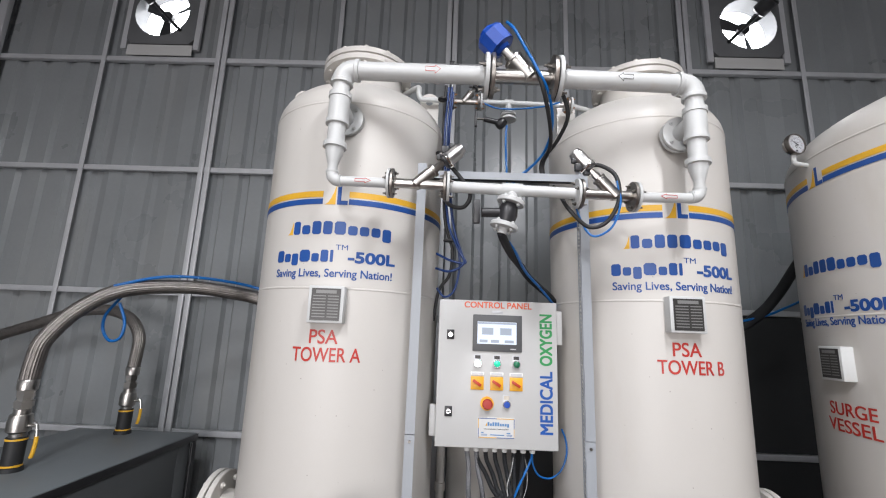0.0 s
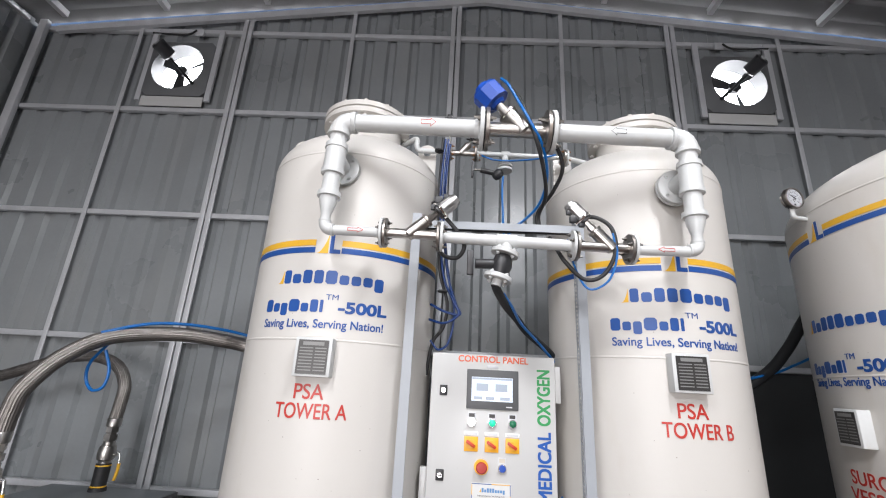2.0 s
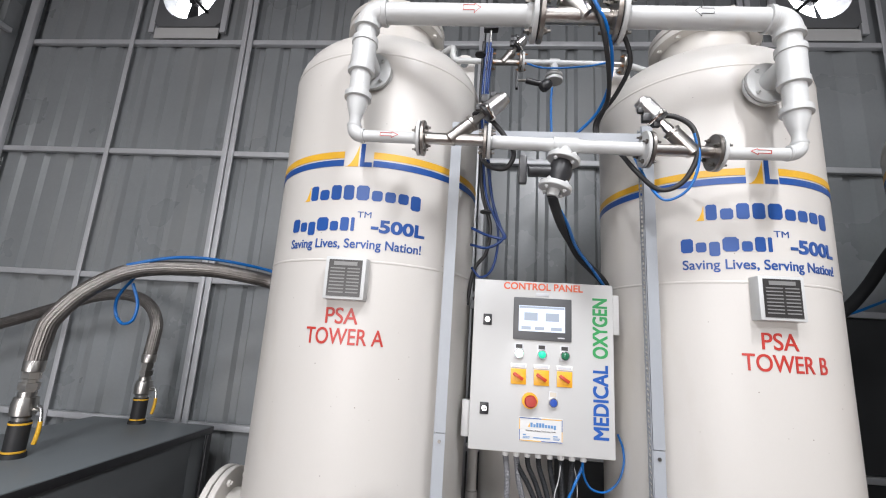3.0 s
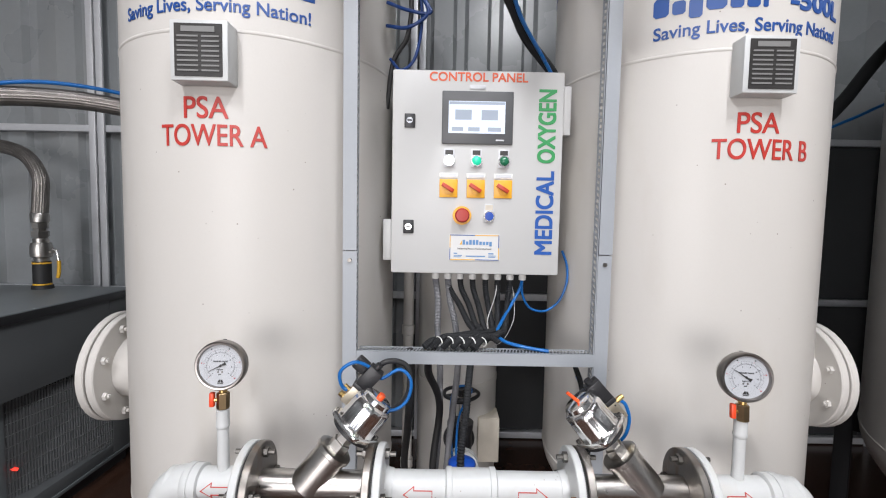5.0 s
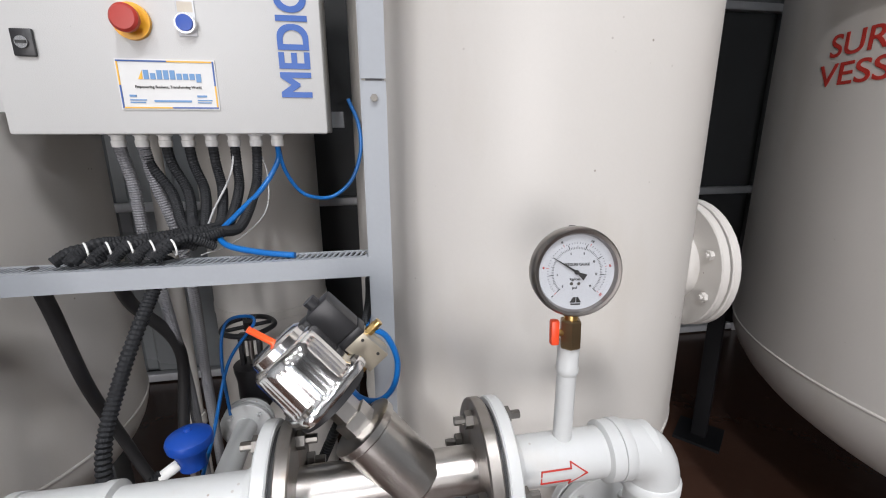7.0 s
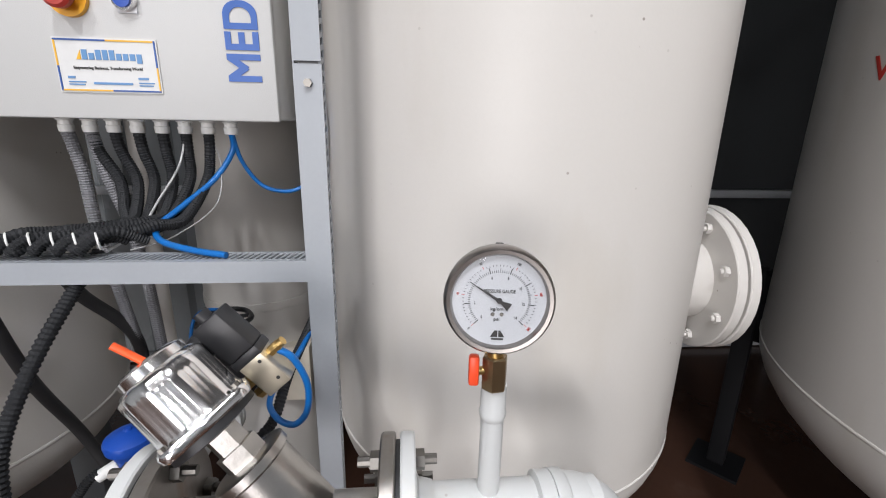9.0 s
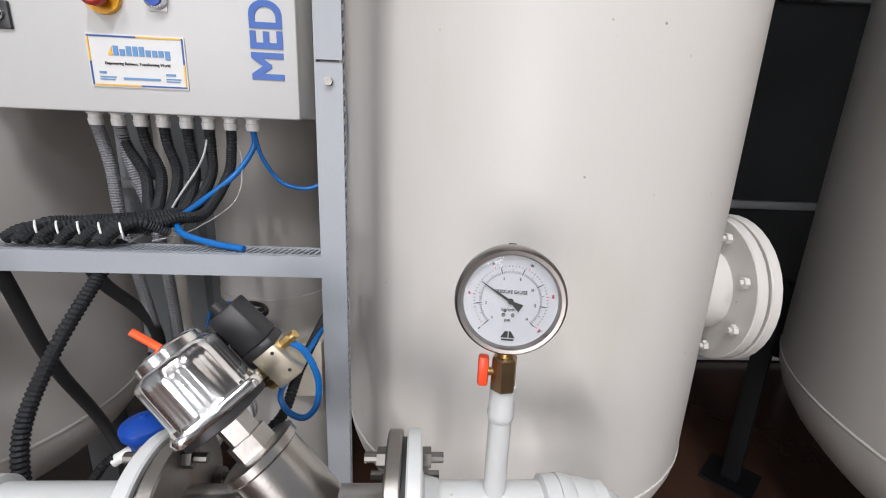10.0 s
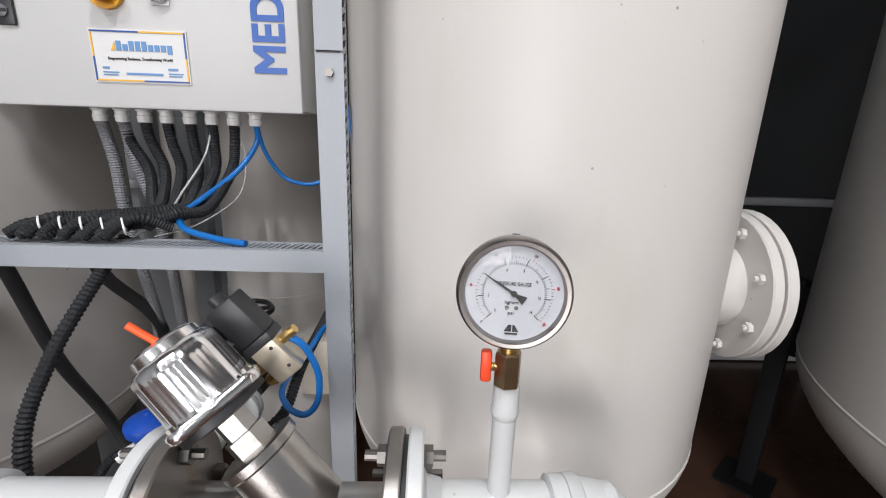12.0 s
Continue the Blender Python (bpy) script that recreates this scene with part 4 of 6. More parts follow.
def flange_pair(par, x, s, y, z, r, k, rp, odd=None):
    """White pipe flange at x, a black gasket and the bare steel flange towards s."""
    t = 0.017 * k
    flange(par, (x, y, z), (s, 0, 0), r, t, M_PIPE, 0.02 * k, rp * 1.05, "white painted flange")
    bm = B()
    revolve(bm, (x + s * t / 2, y, z), (s, 0, 0), [(0, r * 0.9), (0.005 * k, r * 0.9)], 36)
    part("gasket", bm, M_BLACK, par, "black gasket")
    flange(par, (x + s * (t + 0.0055 * k), y, z), (s, 0, 0), r, t, M_FLANGE, label="bare steel flange with rust marks")
    bolt_ring(par, (x + s * (t / 2 + 0.003 * k), y, z), (1, 0, 0), r * 0.76, 4, 0.0115 * k, 0.088 * k, M_BOLT, 0.15, 0.0395 * k, odd)


def seat_valve(label, p0, d, k, kl, x0, x1, style="steel"):
    """Angle-seat valve: body pipe from x0 to x1, slanted bonnet along d, actuator at its end."""
    e = thing("angle_seat_valve", label, "valve", "angle seat valves", p0)
    o, d = Vector((0, 0, 0)), Vector(d).normalized()
    p0 = Vector(p0)
    z0 = -0.0 if style else 0
    rp = 0.031 * k
    axis_z = p0[2] - 0.006 * k
    bm = B()
    rod(bm, (x0 - p0.x, 0, axis_z - p0.z), (x1 - p0.x, 0, axis_z - p0.z), rp, 32)
    part("body", bm, M_STEEL, e, "cast stainless body pipe")
    L = kl
    bm = B()
    revolve(bm, o, d, [(-0.02 * L, 0.03 * k), (-0.012 * L, 0.04 * k), (0.085 * L, 0.04 * k), (0.088 * L, 0.044 * k), (0.098 * L, 0.044 * k), (0.1 * L, 0.04 * k), (0.101 * L, 0.022 * k)], 36)
    part("bonnet", bm, M_STEEL, e)
    bm = B()
    revolve(bm, d * 0.1 * L, d, [(0, 0.024 * k), (0.022 * L, 0.024 * k), (0.023 * L, 0.019 * k), (0.05 * L, 0.019 * k)], 6 if style == "steel" else 12)
    part("neck", bm, M_STEEL, e, smooth=30)
    if style == "blue":
        bm = B()
        revolve(bm, d * 0.15 * L, d, [(0, 0.03 * k), (0.012, 0.04 * k), (0.016, 0.066 * k), (0.085, 0.07 * k), (0.1, 0.06 * k), (0.103, 0.04 * k), (0.118, 0.034 * k), (0.12, 0)], 10)
        part("actuator", bm, M_BLUECAP, e, "blue plastic actuator head", smooth=25)
        return e
    bm = B()
    revolve(bm, d * 0.148 * L, d, [(0, 0.03 * k), (0.004 * L, 0.05 * k), (0.014 * L, 0.05 * k)], 36)
    part("base_plate", bm, M_PLASTIC, e, "black base plate")
    a, b, _ = frame_of(d)
    bm = B()
    n = 48
    rings = []
    for s_, g in ((0.162, 0.0), (0.165, 1.0), (0.172, 1.0), (0.175, 0.0)):
        ring = []
        for i in range(n):
            t = 2 * math.pi * i / n
            rr = (0.052 + 0.012 * abs(math.cos(2 * t)) ** 6 + 0.002 * g) * k
            ring.append(bm.verts.new(d * s_ * L + (a * math.cos(t) + b * math.sin(t)) * rr))
        rings.append(ring)
    for p, q in zip(rings, rings[1:]):
        for i in range(n):
            bm.faces.new((p[i], p[(i + 1) % n], q[(i + 1) % n], q[i]))
    bm.faces.new(rings[0])
    bm.faces.new(rings[-1])
    part("mounting_ring", bm, M_POLISH, e)
    for i in range(4):
        t = math.pi / 2 * i
        c = d * 0.172 * L + (a * math.cos(t) + b * math.sin(t)) * 0.058 * k
        bm = B()
        rod(bm, c, c + d * 0.008 * k, 0.0045 * k, 8)
        part("screw", bm, M_BOLT, e)
    bm = B()
    rings = []
    for s_, r_ in ((0.174, 0.05), (0.18, 0.0475), (0.225, 0.0465), (0.238, 0.046), (0.245, 0.041), (0.246, 0.037), (0.256, 0.036), (0.26, 0.031), (0.261, 0.0)):
        if r_ == 0:
            rings.append([bm.verts.new(d * s_ * L)])
            continue
        rings.append([bm.verts.new(d * s_ * L + (a * math.cos(2 * math.pi * i / 96) + b * math.sin(2 * math.pi * i / 96)) * k * (r_ + (0.0011 if i % 8 < 4 else 0) * (1 if s_ < 0.244 else 0))) for i in range(96)])
    for p, q in zip(rings, rings[1:]):
        for i in range(96):
            j = (i + 1) % 96
            bm.faces.new((p[i], p[j], q[0]) if len(q) == 1 else (p[i], p[j], q[j], q[i]))
    part("actuator", bm, M_POLISH if k > 0.8 else M_CUP, e, "polished stainless actuator cup")
    if k < 0.8:   # black air fitting at the foot of the cup
        side = Vector((-abs(d.z), 0.0, d.x)).normalized()
        for s_, w, size in ((0.15, 0.024, 0.011), (0.19, 0.034, 0.014), (0.225, 0.03, 0.009)):
            c = d * s_ * L + side * w + Vector((0, -0.01, 0))
            part("air_fitting", box(B(), c - Vector((size, size * 0.8, size)), c + Vector((size, size * 0.8, size)), 0.003), M_PLASTIC, e, "black air fitting")
    return e


# lower manifold
LY, LZ = 2.59, 0.888
low = thing("pipe_manifold", "white painted lower steel manifold with red flow arrows", "pipework")
pipe(low, (-0.23, LY, LZ), (0.198, LY, LZ), 0.0335)
for a, b in ((-0.085, -0.068), (0.012, 0.03)):
    bm = B()
    revolve(bm, (a, LY, LZ), (1, 0, 0), [(0, 0.034), (0.003, 0.041), (b - a - 0.003, 0.041), (b - a, 0.034)], 36)
    part("socket_rim", bm, M_PIPE, low)
bm = B()
rod(bm, (-0.07, LY, LZ), (0.014, LY, LZ), 0.039, 36)
rod(bm, (-0.028, LY, LZ), (-0.028, LY, LZ - 0.07), 0.037, 36)
part("tee", bm, M_PIPE, low)
pipe(low, (-0.028, LY, LZ - 0.06), (-0.028, LY, 0.05), 0.029)
pipe(low, (-0.70, LY, LZ), (-0.525, LY, LZ), 0.0335)
pipe(low, (0.46, LY, LZ), (0.70, LY, LZ), 0.0335)
flange_pair(low, -0.23, -1, LY, LZ, 0.089, 1, 0.0335)
flange_pair(low, -0.526, 1, LY, LZ, 0.089, 1, 0.0335)
flange_pair(low, 0.198, 1, LY, LZ, 0.089, 1, 0.0335, 0)
flange_pair(low, 0.479, -1, LY, LZ, 0.089, 1, 0.0335)
for s in (-1, 1):
    elbow(low, (s * 0.712, LY, LZ), (-s, 0, 0), (0, 0, -1), 0.0335, 0.06)
    pipe(low, (s * 0.712, LY, LZ - 0.05), (s * 0.712, LY, 0.56), 0.0335)
    bm = B()
    rod(bm, (s * 0.712, LY, 0.71), (s * 0.712, LY, 0.59), 0.041, 32)
    rod(bm, (s * 0.712, LY, 0.65), (s * 0.712, 2.68, 0.65), 0.038, 32)
    part("tee", bm, M_PIPE, low)
    pipe(low, (s * 0.712, 2.66, 0.65), (s * 0.712, 2.93, 0.65), 0.032)
    flange(low, (s * 0.712, 2.71, 0.65), (0, 1, 0), 0.078, 0.017, M_PIPE)
    flange(low, (s * 0.712, 2.731, 0.65), (0, 1, 0), 0.078, 0.017, M_PIPE)
    bolt_ring(low, (s * 0.712, 2.72, 0.65), (0, 1, 0), 0.058, 4, 0.009, 0.075, M_PIPE, 0.78)
    bm = B()
    revolve(bm, (s * 0.712, LY, 0.56), (0, 0, -1), [(0, 0.034), (0.002, 0.044), (0.05, 0.044), (0.055, 0.03), (0.06, 0)], 28)
    part("end_cap", bm, M_PIPE, low)
    bm = B()
    revolve(bm, (s * 0.625, LY, LZ), (s, 0, 0), [(0, 0.034), (0.003, 0.0405), (0.02, 0.0405), (0.023, 0.034)], 36)
    part("socket_rim", bm, M_PIPE, low)
arrow(low, -0.145, LZ, LY, 0.0335, -1, 0.062, M_TXT_RED)
arrow(low, 0.105, LZ, LY, 0.0335, 1, 0.062, M_TXT_RED)
arrow(low, -0.585, LZ, LY, 0.0335, -1, 0.062, M_TXT_RED)
arrow(low, -0.028, 0.74, LY, 0.029, 1, 0.07, M_TXT_RED, True)
arrow(low, 0.56, LZ, LY, 0.0335, 1, 0.062, M_TXT_RED)
part("foot", box(B(), (-0.1, LY - 0.07, 0), (0.04, LY + 0.07, 0.05), 0.004), M_DRYER, low)
V1 = seat_valve("stainless angle seat valve with red pointer on the lower manifold", (0.366, LY, LZ + 0.006), (-0.643, 0.12, 0.766), 0.97, 0.93, 0.228, 0.45)
V2 = seat_valve("stainless angle seat valve with black solenoid on the lower manifold", (-0.392, LY, LZ + 0.006), (0.643, 0.12, 0.766), 0.97, 0.93, -0.496, -0.262)
d = Vector((-0.643, 0.12, 0.766)).normalized()
bm = B()
rod(bm, d * 0.236 + Vector((0.006, -0.006, 0.0)), d * 0.24 + Vector((-0.026, -0.01, 0.024)), 0.004, 12)
part("pointer", bm, M_ORANGE, V1, "orange-red pointer")
d = Vector((0.643, 0.12, 0.766)).normalized()
bm = B()
rod(bm, d * 0.232 + Vector((0, -0.01, 0)), d * 0.255 + Vector((0, -0.012, 0)), 0.0085, 12)
part("pointer", bm, M_ORANGE, V2, "orange-red pointer")

# upper manifold
UY = 2.59
# it hangs a little askew, low towards tower B
UPS = pose(0.02, 0.055, 2.49, 0, 1.1, 0) @ pose(0, 0, -2.5)
upm = thing("pipe_manifold", "white painted upper steel manifold joining both tower tops", "pipework")
upm.matrix_world = UPS
pipe(upm, (-0.69, UY, 2.835), (-0.12, UY, 2.835), 0.037)
pipe(upm, (0.165, UY, 2.835), (0.69, UY, 2.835), 0.037)
flange_pair(upm, -0.122, 1, UY, 2.835, 0.09, 1, 0.037)
flange_pair(upm, 0.17, -1, UY, 2.835, 0.09, 1, 0.037)
for s in (-1, 1):
    X = s * 0.713
    elbow(upm, (X, UY, 2.835), (-s, 0, 0), (0, 0, -1), 0.037, 0.062)
    pipe(upm, (X, UY, 2.79), (X, UY, 2.5), 0.0345)
    bm = B()
    rod(bm, (X, UY, 2.705), (X, UY, 2.595), 0.042, 32)
    rod(bm, (X, UY, 2.675), (X, 2.7, 2.675), 0.036, 32)
    part("tee", bm, M_PIPE, upm)
    for z in (2.715, 2.6, 2.5):
        bm = B()
        revolve(bm, (X, UY, z), (0, 0, 1), [(-0.012, 0.035), (-0.01, 0.046), (0.01, 0.046), (0.012, 0.035)], 32)
        part("socket_rim", bm, M_PIPE, upm)
    bm = B()
    revolve(bm, (X, UY, 2.5), (0, 0, -1), [(0, 0.037), (0.03, 0.035), (0.075, 0.022), (0.08, 0.02), (0.12, 0.02)], 32)
    part("reducer", bm, M_PIPE, upm)
    pipe(upm, (X, 2.69, 2.675), (X, 2.95, 2.675), 0.0355)
    flange(upm, (X, 2.705, 2.675), (0, 1, 0), 0.076, 0.015, M_PIPE)
    flange(upm, (X, 2.725, 2.675), (0, 1, 0), 0.076, 0.015, M_PIPE)
    bolt_ring(upm, (X, 2.715, 2.675), (0, 1, 0), 0.058, 4, 0.008, 0.066, M_PIPE, 0.78)
    elbow(upm, (X, UY, 2.355), (-s, 0, 0), (0, 0, 1), 0.02, 0.035)
pipe(upm, (-0.685, UY, 2.355), (-0.48, UY, 2.355), 0.0195)
pipe(upm, (0.46, UY, 2.345), (0.685, UY, 2.352), 0.0195)
pipe(upm, (-0.26, UY, 2.352), (0.245, UY, 2.348), 0.022)
for x, s, z in ((-0.485, 1, 2.355), (-0.253, -1, 2.353), (0.243, 1, 2.348), (0.468, -1, 2.346)):
    flange_pair(upm, x, s, UY, z, 0.058, 0.62, 0.02)
bm = B()
rod(bm, (-0.045, UY, 2.351), (0.032, UY, 2.35), 0.0265, 28)
rod(bm, (-0.008, UY, 2.35), (-0.008, UY, 2.31), 0.024, 28)
part("tee", bm, M_PIPE, upm)
for x, z, y_, r, s, mat, n in ((-0.34, 2.835, UY, 0.037, 1, M_TXT_RED, 0.06), (0.43, 2.835, UY, 0.037, -1, M_INK, 0.06), (-0.585, 2.355, UY, 0.0195, 1, M_TXT_RED, 0.06), (0.585, 2.348, UY, 0.0195, -1, M_TXT_RED, 0.06)):
    arrow(upm, x, z, y_, max(r, 0.02), s, n, mat)
for v in (
    seat_valve("small stainless angle seat valve on the upper manifold", (-0.375, UY, 2.36), (0.74, -0.03, 0.67), 0.62, 0.88, -0.465, -0.27),
    seat_valve("small stainless angle seat valve on the upper manifold", (0.385, UY, 2.352), (-0.69, -0.03, 0.72), 0.62, 0.88, 0.258, 0.45),
    seat_valve("stainless angle seat valve with blue head on top pipe", (0.05, UY, 2.842), (-0.68, -0.02, 0.73), 0.95, 1.0, -0.098, 0.146, "blue"),
):
    v.matrix_world = UPS @ Matrix.Translation(v.location)


# ---- gauges ----
def gauge(label, m, value, r=0.0555, fine=True, stem=True):
    """Dial gauge that faces -y at the pose m (its middle)."""
    e = thing("pressure_gauge", label, "pressure gauge", "pressure gauges")
    e.matrix_world = m
    q = r / 0.0555

    def gp(name, bm, mat, label="", smooth=40, par=None):
        bm.transform(Matrix.Diagonal((q, q, q, 1)))
        return part(name, bm, mat, par or e, label, smooth)
    gp("case", revolve(B(), (0, 0.022, 0), (0, -1, 0), [(0, 0.03), (0.003, 0.049), (0.028, 0.05), (0.03, 0.049)], 56), M_POLISH, "steel gauge case")
    prof = [(0.016, 0.05), (0.018, 0.0545), (0.032, 0.0555), (0.038, 0.0545), (0.041, 0.052), (0.0405, 0.0485), (0.035, 0.0465), (0.03, 0.0462)]
    bm = B()
    rings = []
    for s_, rr in prof + [prof[0]]:
        rings.append([bm.verts.new((rr * math.cos(2 * math.pi * i / 72), 0.022 - s_, rr * math.sin(2 * math.pi * i / 72))) for i in range(72)])
    for p, t in zip(rings, rings[1:]):
        for i in range(72):
            bm.faces.new((p[i], p[(i + 1) % 72], t[(i + 1) % 72], t[i]))
    bmesh.ops.remove_doubles(bm, verts=bm.verts, dist=1e-6)
    gp("bezel", bm, M_BEZEL, "polished steel bezel")
    gp("dial", revolve(B(), (0, -0.0108, 0), (0, -1, 0), [(0, 0.0465), (0.001, 0.0465)], 48), M_DIAL, "white dial")
    glass = gp("glass", revolve(B(), (0, -0.0155, 0), (0, -1, 0), [(0, 0.047), (0.0012, 0.047)], 48), M_GLASS, "clear gauge glass")
    glass.visible_shadow = False
    D = Matrix.Diagonal((q, q, q, 1)) @ front(0, -0.0121, 0)
    polys, reds = [], []
    for k in range(71):
        a = radians(225 - 270 * k / 70)
        r0 = 0.0285
        r1 = 0.0345 if k % 10 == 0 else 0.0325 if k % 5 == 0 else 0.031
        w = 0.0004 if k % 10 == 0 else 0.00022
        c, s = math.cos(a), math.sin(a)
        polys.append([(c * r0 - s * w, s * r0 + c * w), (c * r1 - s * w, s * r1 + c * w), (c * r1 + s * w, s * r1 - c * w), (c * r0 + s * w, s * r0 - c * w)])
    for k in range(51):
        a = radians(225 - 268 * k / 50)
        r0, r1, w = 0.0348, 0.038 if k % 10 == 0 else 0.0365, 0.00022
        c, s = math.cos(a), math.sin(a)
        (reds if k % 10 == 0 else polys).append([(c * r0 - s * w, s * r0 + c * w), (c * r1 - s * w, s * r1 + c * w), (c * r1 + s * w, s * r1 - c * w), (c * r0 + s * w, s * r0 - c * w)])
    if fine:
        tagged(shapes("scale_marks", polys, D, M_INK, e, depth=0.0002), kind="stuff")
        tagged(shapes("scale_marks", reds, D, M_TXT_RED, e, depth=0.0002), kind="stuff")
        for k in range(8):
            a = radians(225 - 270 * k / 7)
            lettering("numeral", str(2 * k), 0.0028, D @ pose(0.0242 * math.cos(a), 0.0242 * math.sin(a), 0), M_INK, e)
        for k in range(6):
            a = radians(225 - 268 * k / 5)
            lettering("numeral", str(40 * k), 0.0026, D @ pose(0.0415 * math.cos(a), 0.0415 * math.sin(a), 0, 0, 0, math.degrees(a) - 90), M_TXT_RED if k in (1, 4, 5) else M_INK, e)
        lettering("lettering", "PRESSURE GAUGE", 0.0034, D @ pose(0, 0.0098, 0), M_INK, e, 0.031)
        lettering("lettering", "kg/cm", 0.0042, D @ pose(-0.002, -0.0088, 0), M_INK, e, 0.0125)
        lettering("lettering", "psi", 0.004, D @ pose(-0.002, -0.0195, 0), M_INK, e, 0.0055)
        for sx in (-0.006, 0.003):
            bm = revolve(B(), (sx, -0.0118, -0.0142), (0, -1, 0), [(0, 0.0021), (0.0008, 0.0018)], 12)
            gp("screw", bm, M_BOLT)
        shapes("emblem", [[(-0.0075, -0.0375), (-0.0035, -0.031), (-0.0005, -0.031), (-0.0005, -0.0375)], [(0.0005, -0.0375), (0.0005, -0.031), (0.0025, -0.031), (0.0065, -0.0375)], rect(-0.0065, -0.0405, 0.0055, -0.039)], D, M_INK, e)
    else:
        shapes("scale_marks", polys[::2], D, M_INK, e, depth=0.0002)
    a = radians(225 - 270 * value / 14)
    c, s = math.cos(a), math.sin(a)

    def n2(u, w):
        return (c * u - s * w, s * u + c * w)
    shapes("needle", [[n2(-0.012, -0.0042), n2(-0.003, -0.0016), n2(0.031, -0.0003), n2(0.031, 0.0003), n2(-0.003, 0.0016), n2(-0.012, 0.0042)]], D @ pose(0, 0, 0.0012), M_INK, e, label="black needle")
    gp("needle_hub", revolve(B(), (0, -0.012, 0), (0, -1, 0), [(0, 0.003), (0.0025, 0.0026)], 16), M_INK)
    gp("filler_plug", box(B(), (-0.004, 0.004, 0.049), (0.004, 0.012, 0.0545), 0.001), M_BLACK)
    if stem:
        gp("socket", revolve(B(), (0, 0.002, -0.052), (0, 0, -1), [(0, 0.009), (0.008, 0.009), (0.0085, 0.0085), (0.012, 0.0085)], 20), M_BRASS, "brass socket")
        gp("nut", revolve(B(), (0, 0.002, -0.0635), (0, 0, -1), [(0, 0.0125), (0.002, 0.0138), (0.035, 0.0138), (0.037, 0.0125)], 6, 0.3), M_BRONZE, "hexagonal brass valve body", 20)
        gp("spindle", rod(B(), (-0.011, 0.0, -0.08), (-0.021, -0.002, -0.08), 0.0045, 12), M_BRASS)
        gp("handle", box(B(), (-0.0275, -0.008, -0.095), (-0.0165, 0.004, -0.062), 0.003), M_RED, "red valve handle")
    return e


gauge("round steel pressure gauge with white dial beside tower B", pose(0.569, 2.59, 1.153, -5, 0, -7), 4.0, 0.0545)
gauge("round steel pressure gauge with white dial beside tower A", pose(-0.58, 2.59, 1.158, -3, 0, 4), 1.0, 0.0545)
for x, g in ((0.57, 0.0), (-0.582, 0.0)):
    pipe(low, (x, LY, LZ + 0.02), (x, LY, 1.06), 0.0125, name="gauge_pipe")
    bm = B()
    revolve(bm, (x, LY, 1.014), (0, 0, 1), [(0, 0.0126), (0.003, 0.0142), (0.008, 0.0148), (0.012, 0.0138), (0.042, 0.0135), (0.0425, 0.012)], 24)
    part("coupling", bm, M_PIPE, low)
gauge("small pressure gauge on a bent pipe of the surge vessel", pose(1.43, 3.03, 2.748, 0, 0, 12), 4.0, 0.054, stem=False)
bm = B()
tube(bm, [(1.43, 3.04, 2.7), (1.43, 3.042, 2.672), (1.437, 3.045, 2.66), (1.465, 3.05, 2.656), (1.54, 3.06, 2.654), (1.66, 3.07, 2.654)], 0.011, 14)
part("gauge_pipe", bm, M_PIPE, surge).matrix_parent_inverse = Matrix.Translation((-SX, -SY, 0))


# ---- cables, hoses and small gear between the towers ----
def hose(name, label, pts, r, mat, category="hose", rib=0.0, pitch=0.006, seg=12, group="", flute=0.0, m=Matrix()):
    bm = B()
    tube(bm, pts, r, seg, 12, rib, pitch, flute=flute)
    bm.transform(m)
    return solid(name, bm, mat, label, category, group, smooth=0 if rib or flute else 60)


# black conduits from the panel, turning along the shelf
rnd = random.Random(4)
for k, x in enumerate(GLANDS[1:7]):
    ex, up, j = -0.14 + 0.027 * k, 0.012 * (k % 2) + rnd.uniform(-0.003, 0.004), rnd.uniform(-0.006, 0.006)
    hose("cable_conduit", "black ribbed cable conduit from the panel onto the shelf", [
        (x, 3.05, 1.3), (x * 0.95 + 0.004, 3.05, 1.262), (x * 0.76 + 0.02, 3.04, 1.212), (x * 0.55 + 0.032 + j, 3.0 - 0.006 * k, 1.168 - 0.003 * k),
        (0.005 + 0.014 * k + j, 2.95 - 0.006 * k, 1.14 + up), (ex + 0.058, 2.905 - 0.004 * (k % 2), 1.136 + up), (ex + 0.016, 2.876 + j, 1.142 + up * 0.6), (ex - 0.008, 2.853, 1.127)], 0.0093, M_CORR, "cable", 0.0007, 0.005, 10, "panel conduits")
for k in range(5):
    x, j = -0.112 + 0.031 * k, rnd.uniform(-0.005, 0.005)
    hose("cable_conduit", "short black ribbed conduit end tied on the shelf", [
        (x + 0.055, 2.902 + j, 1.131), (x + 0.024, 2.88, 1.15 + j), (x, 2.861 + j * 0.5, 1.142), (x - 0.016, 2.851, 1.125)], 0.0078, M_CORR, "cable", 0.0008, 0.005, 10, "panel conduits")
    bm = B()
    n = 24
    c, dirn = Vector((x + 0.006, 2.866, 1.141)), Vector((0.75, 0.5, 0.1))
    a, b, _ = frame_of(dirn)
    tube(bm, [c + (a * math.cos(2 * math.pi * i / n) * 0.0165 + b * math.sin(2 * math.pi * i / n) * 0.0125) for i in range(n + 1)], 0.0016, 6, smooth=False)
    solid("cable_tie", bm, M_TIE, "white plastic tie round the black conduits", "cable tie", "cable ties")
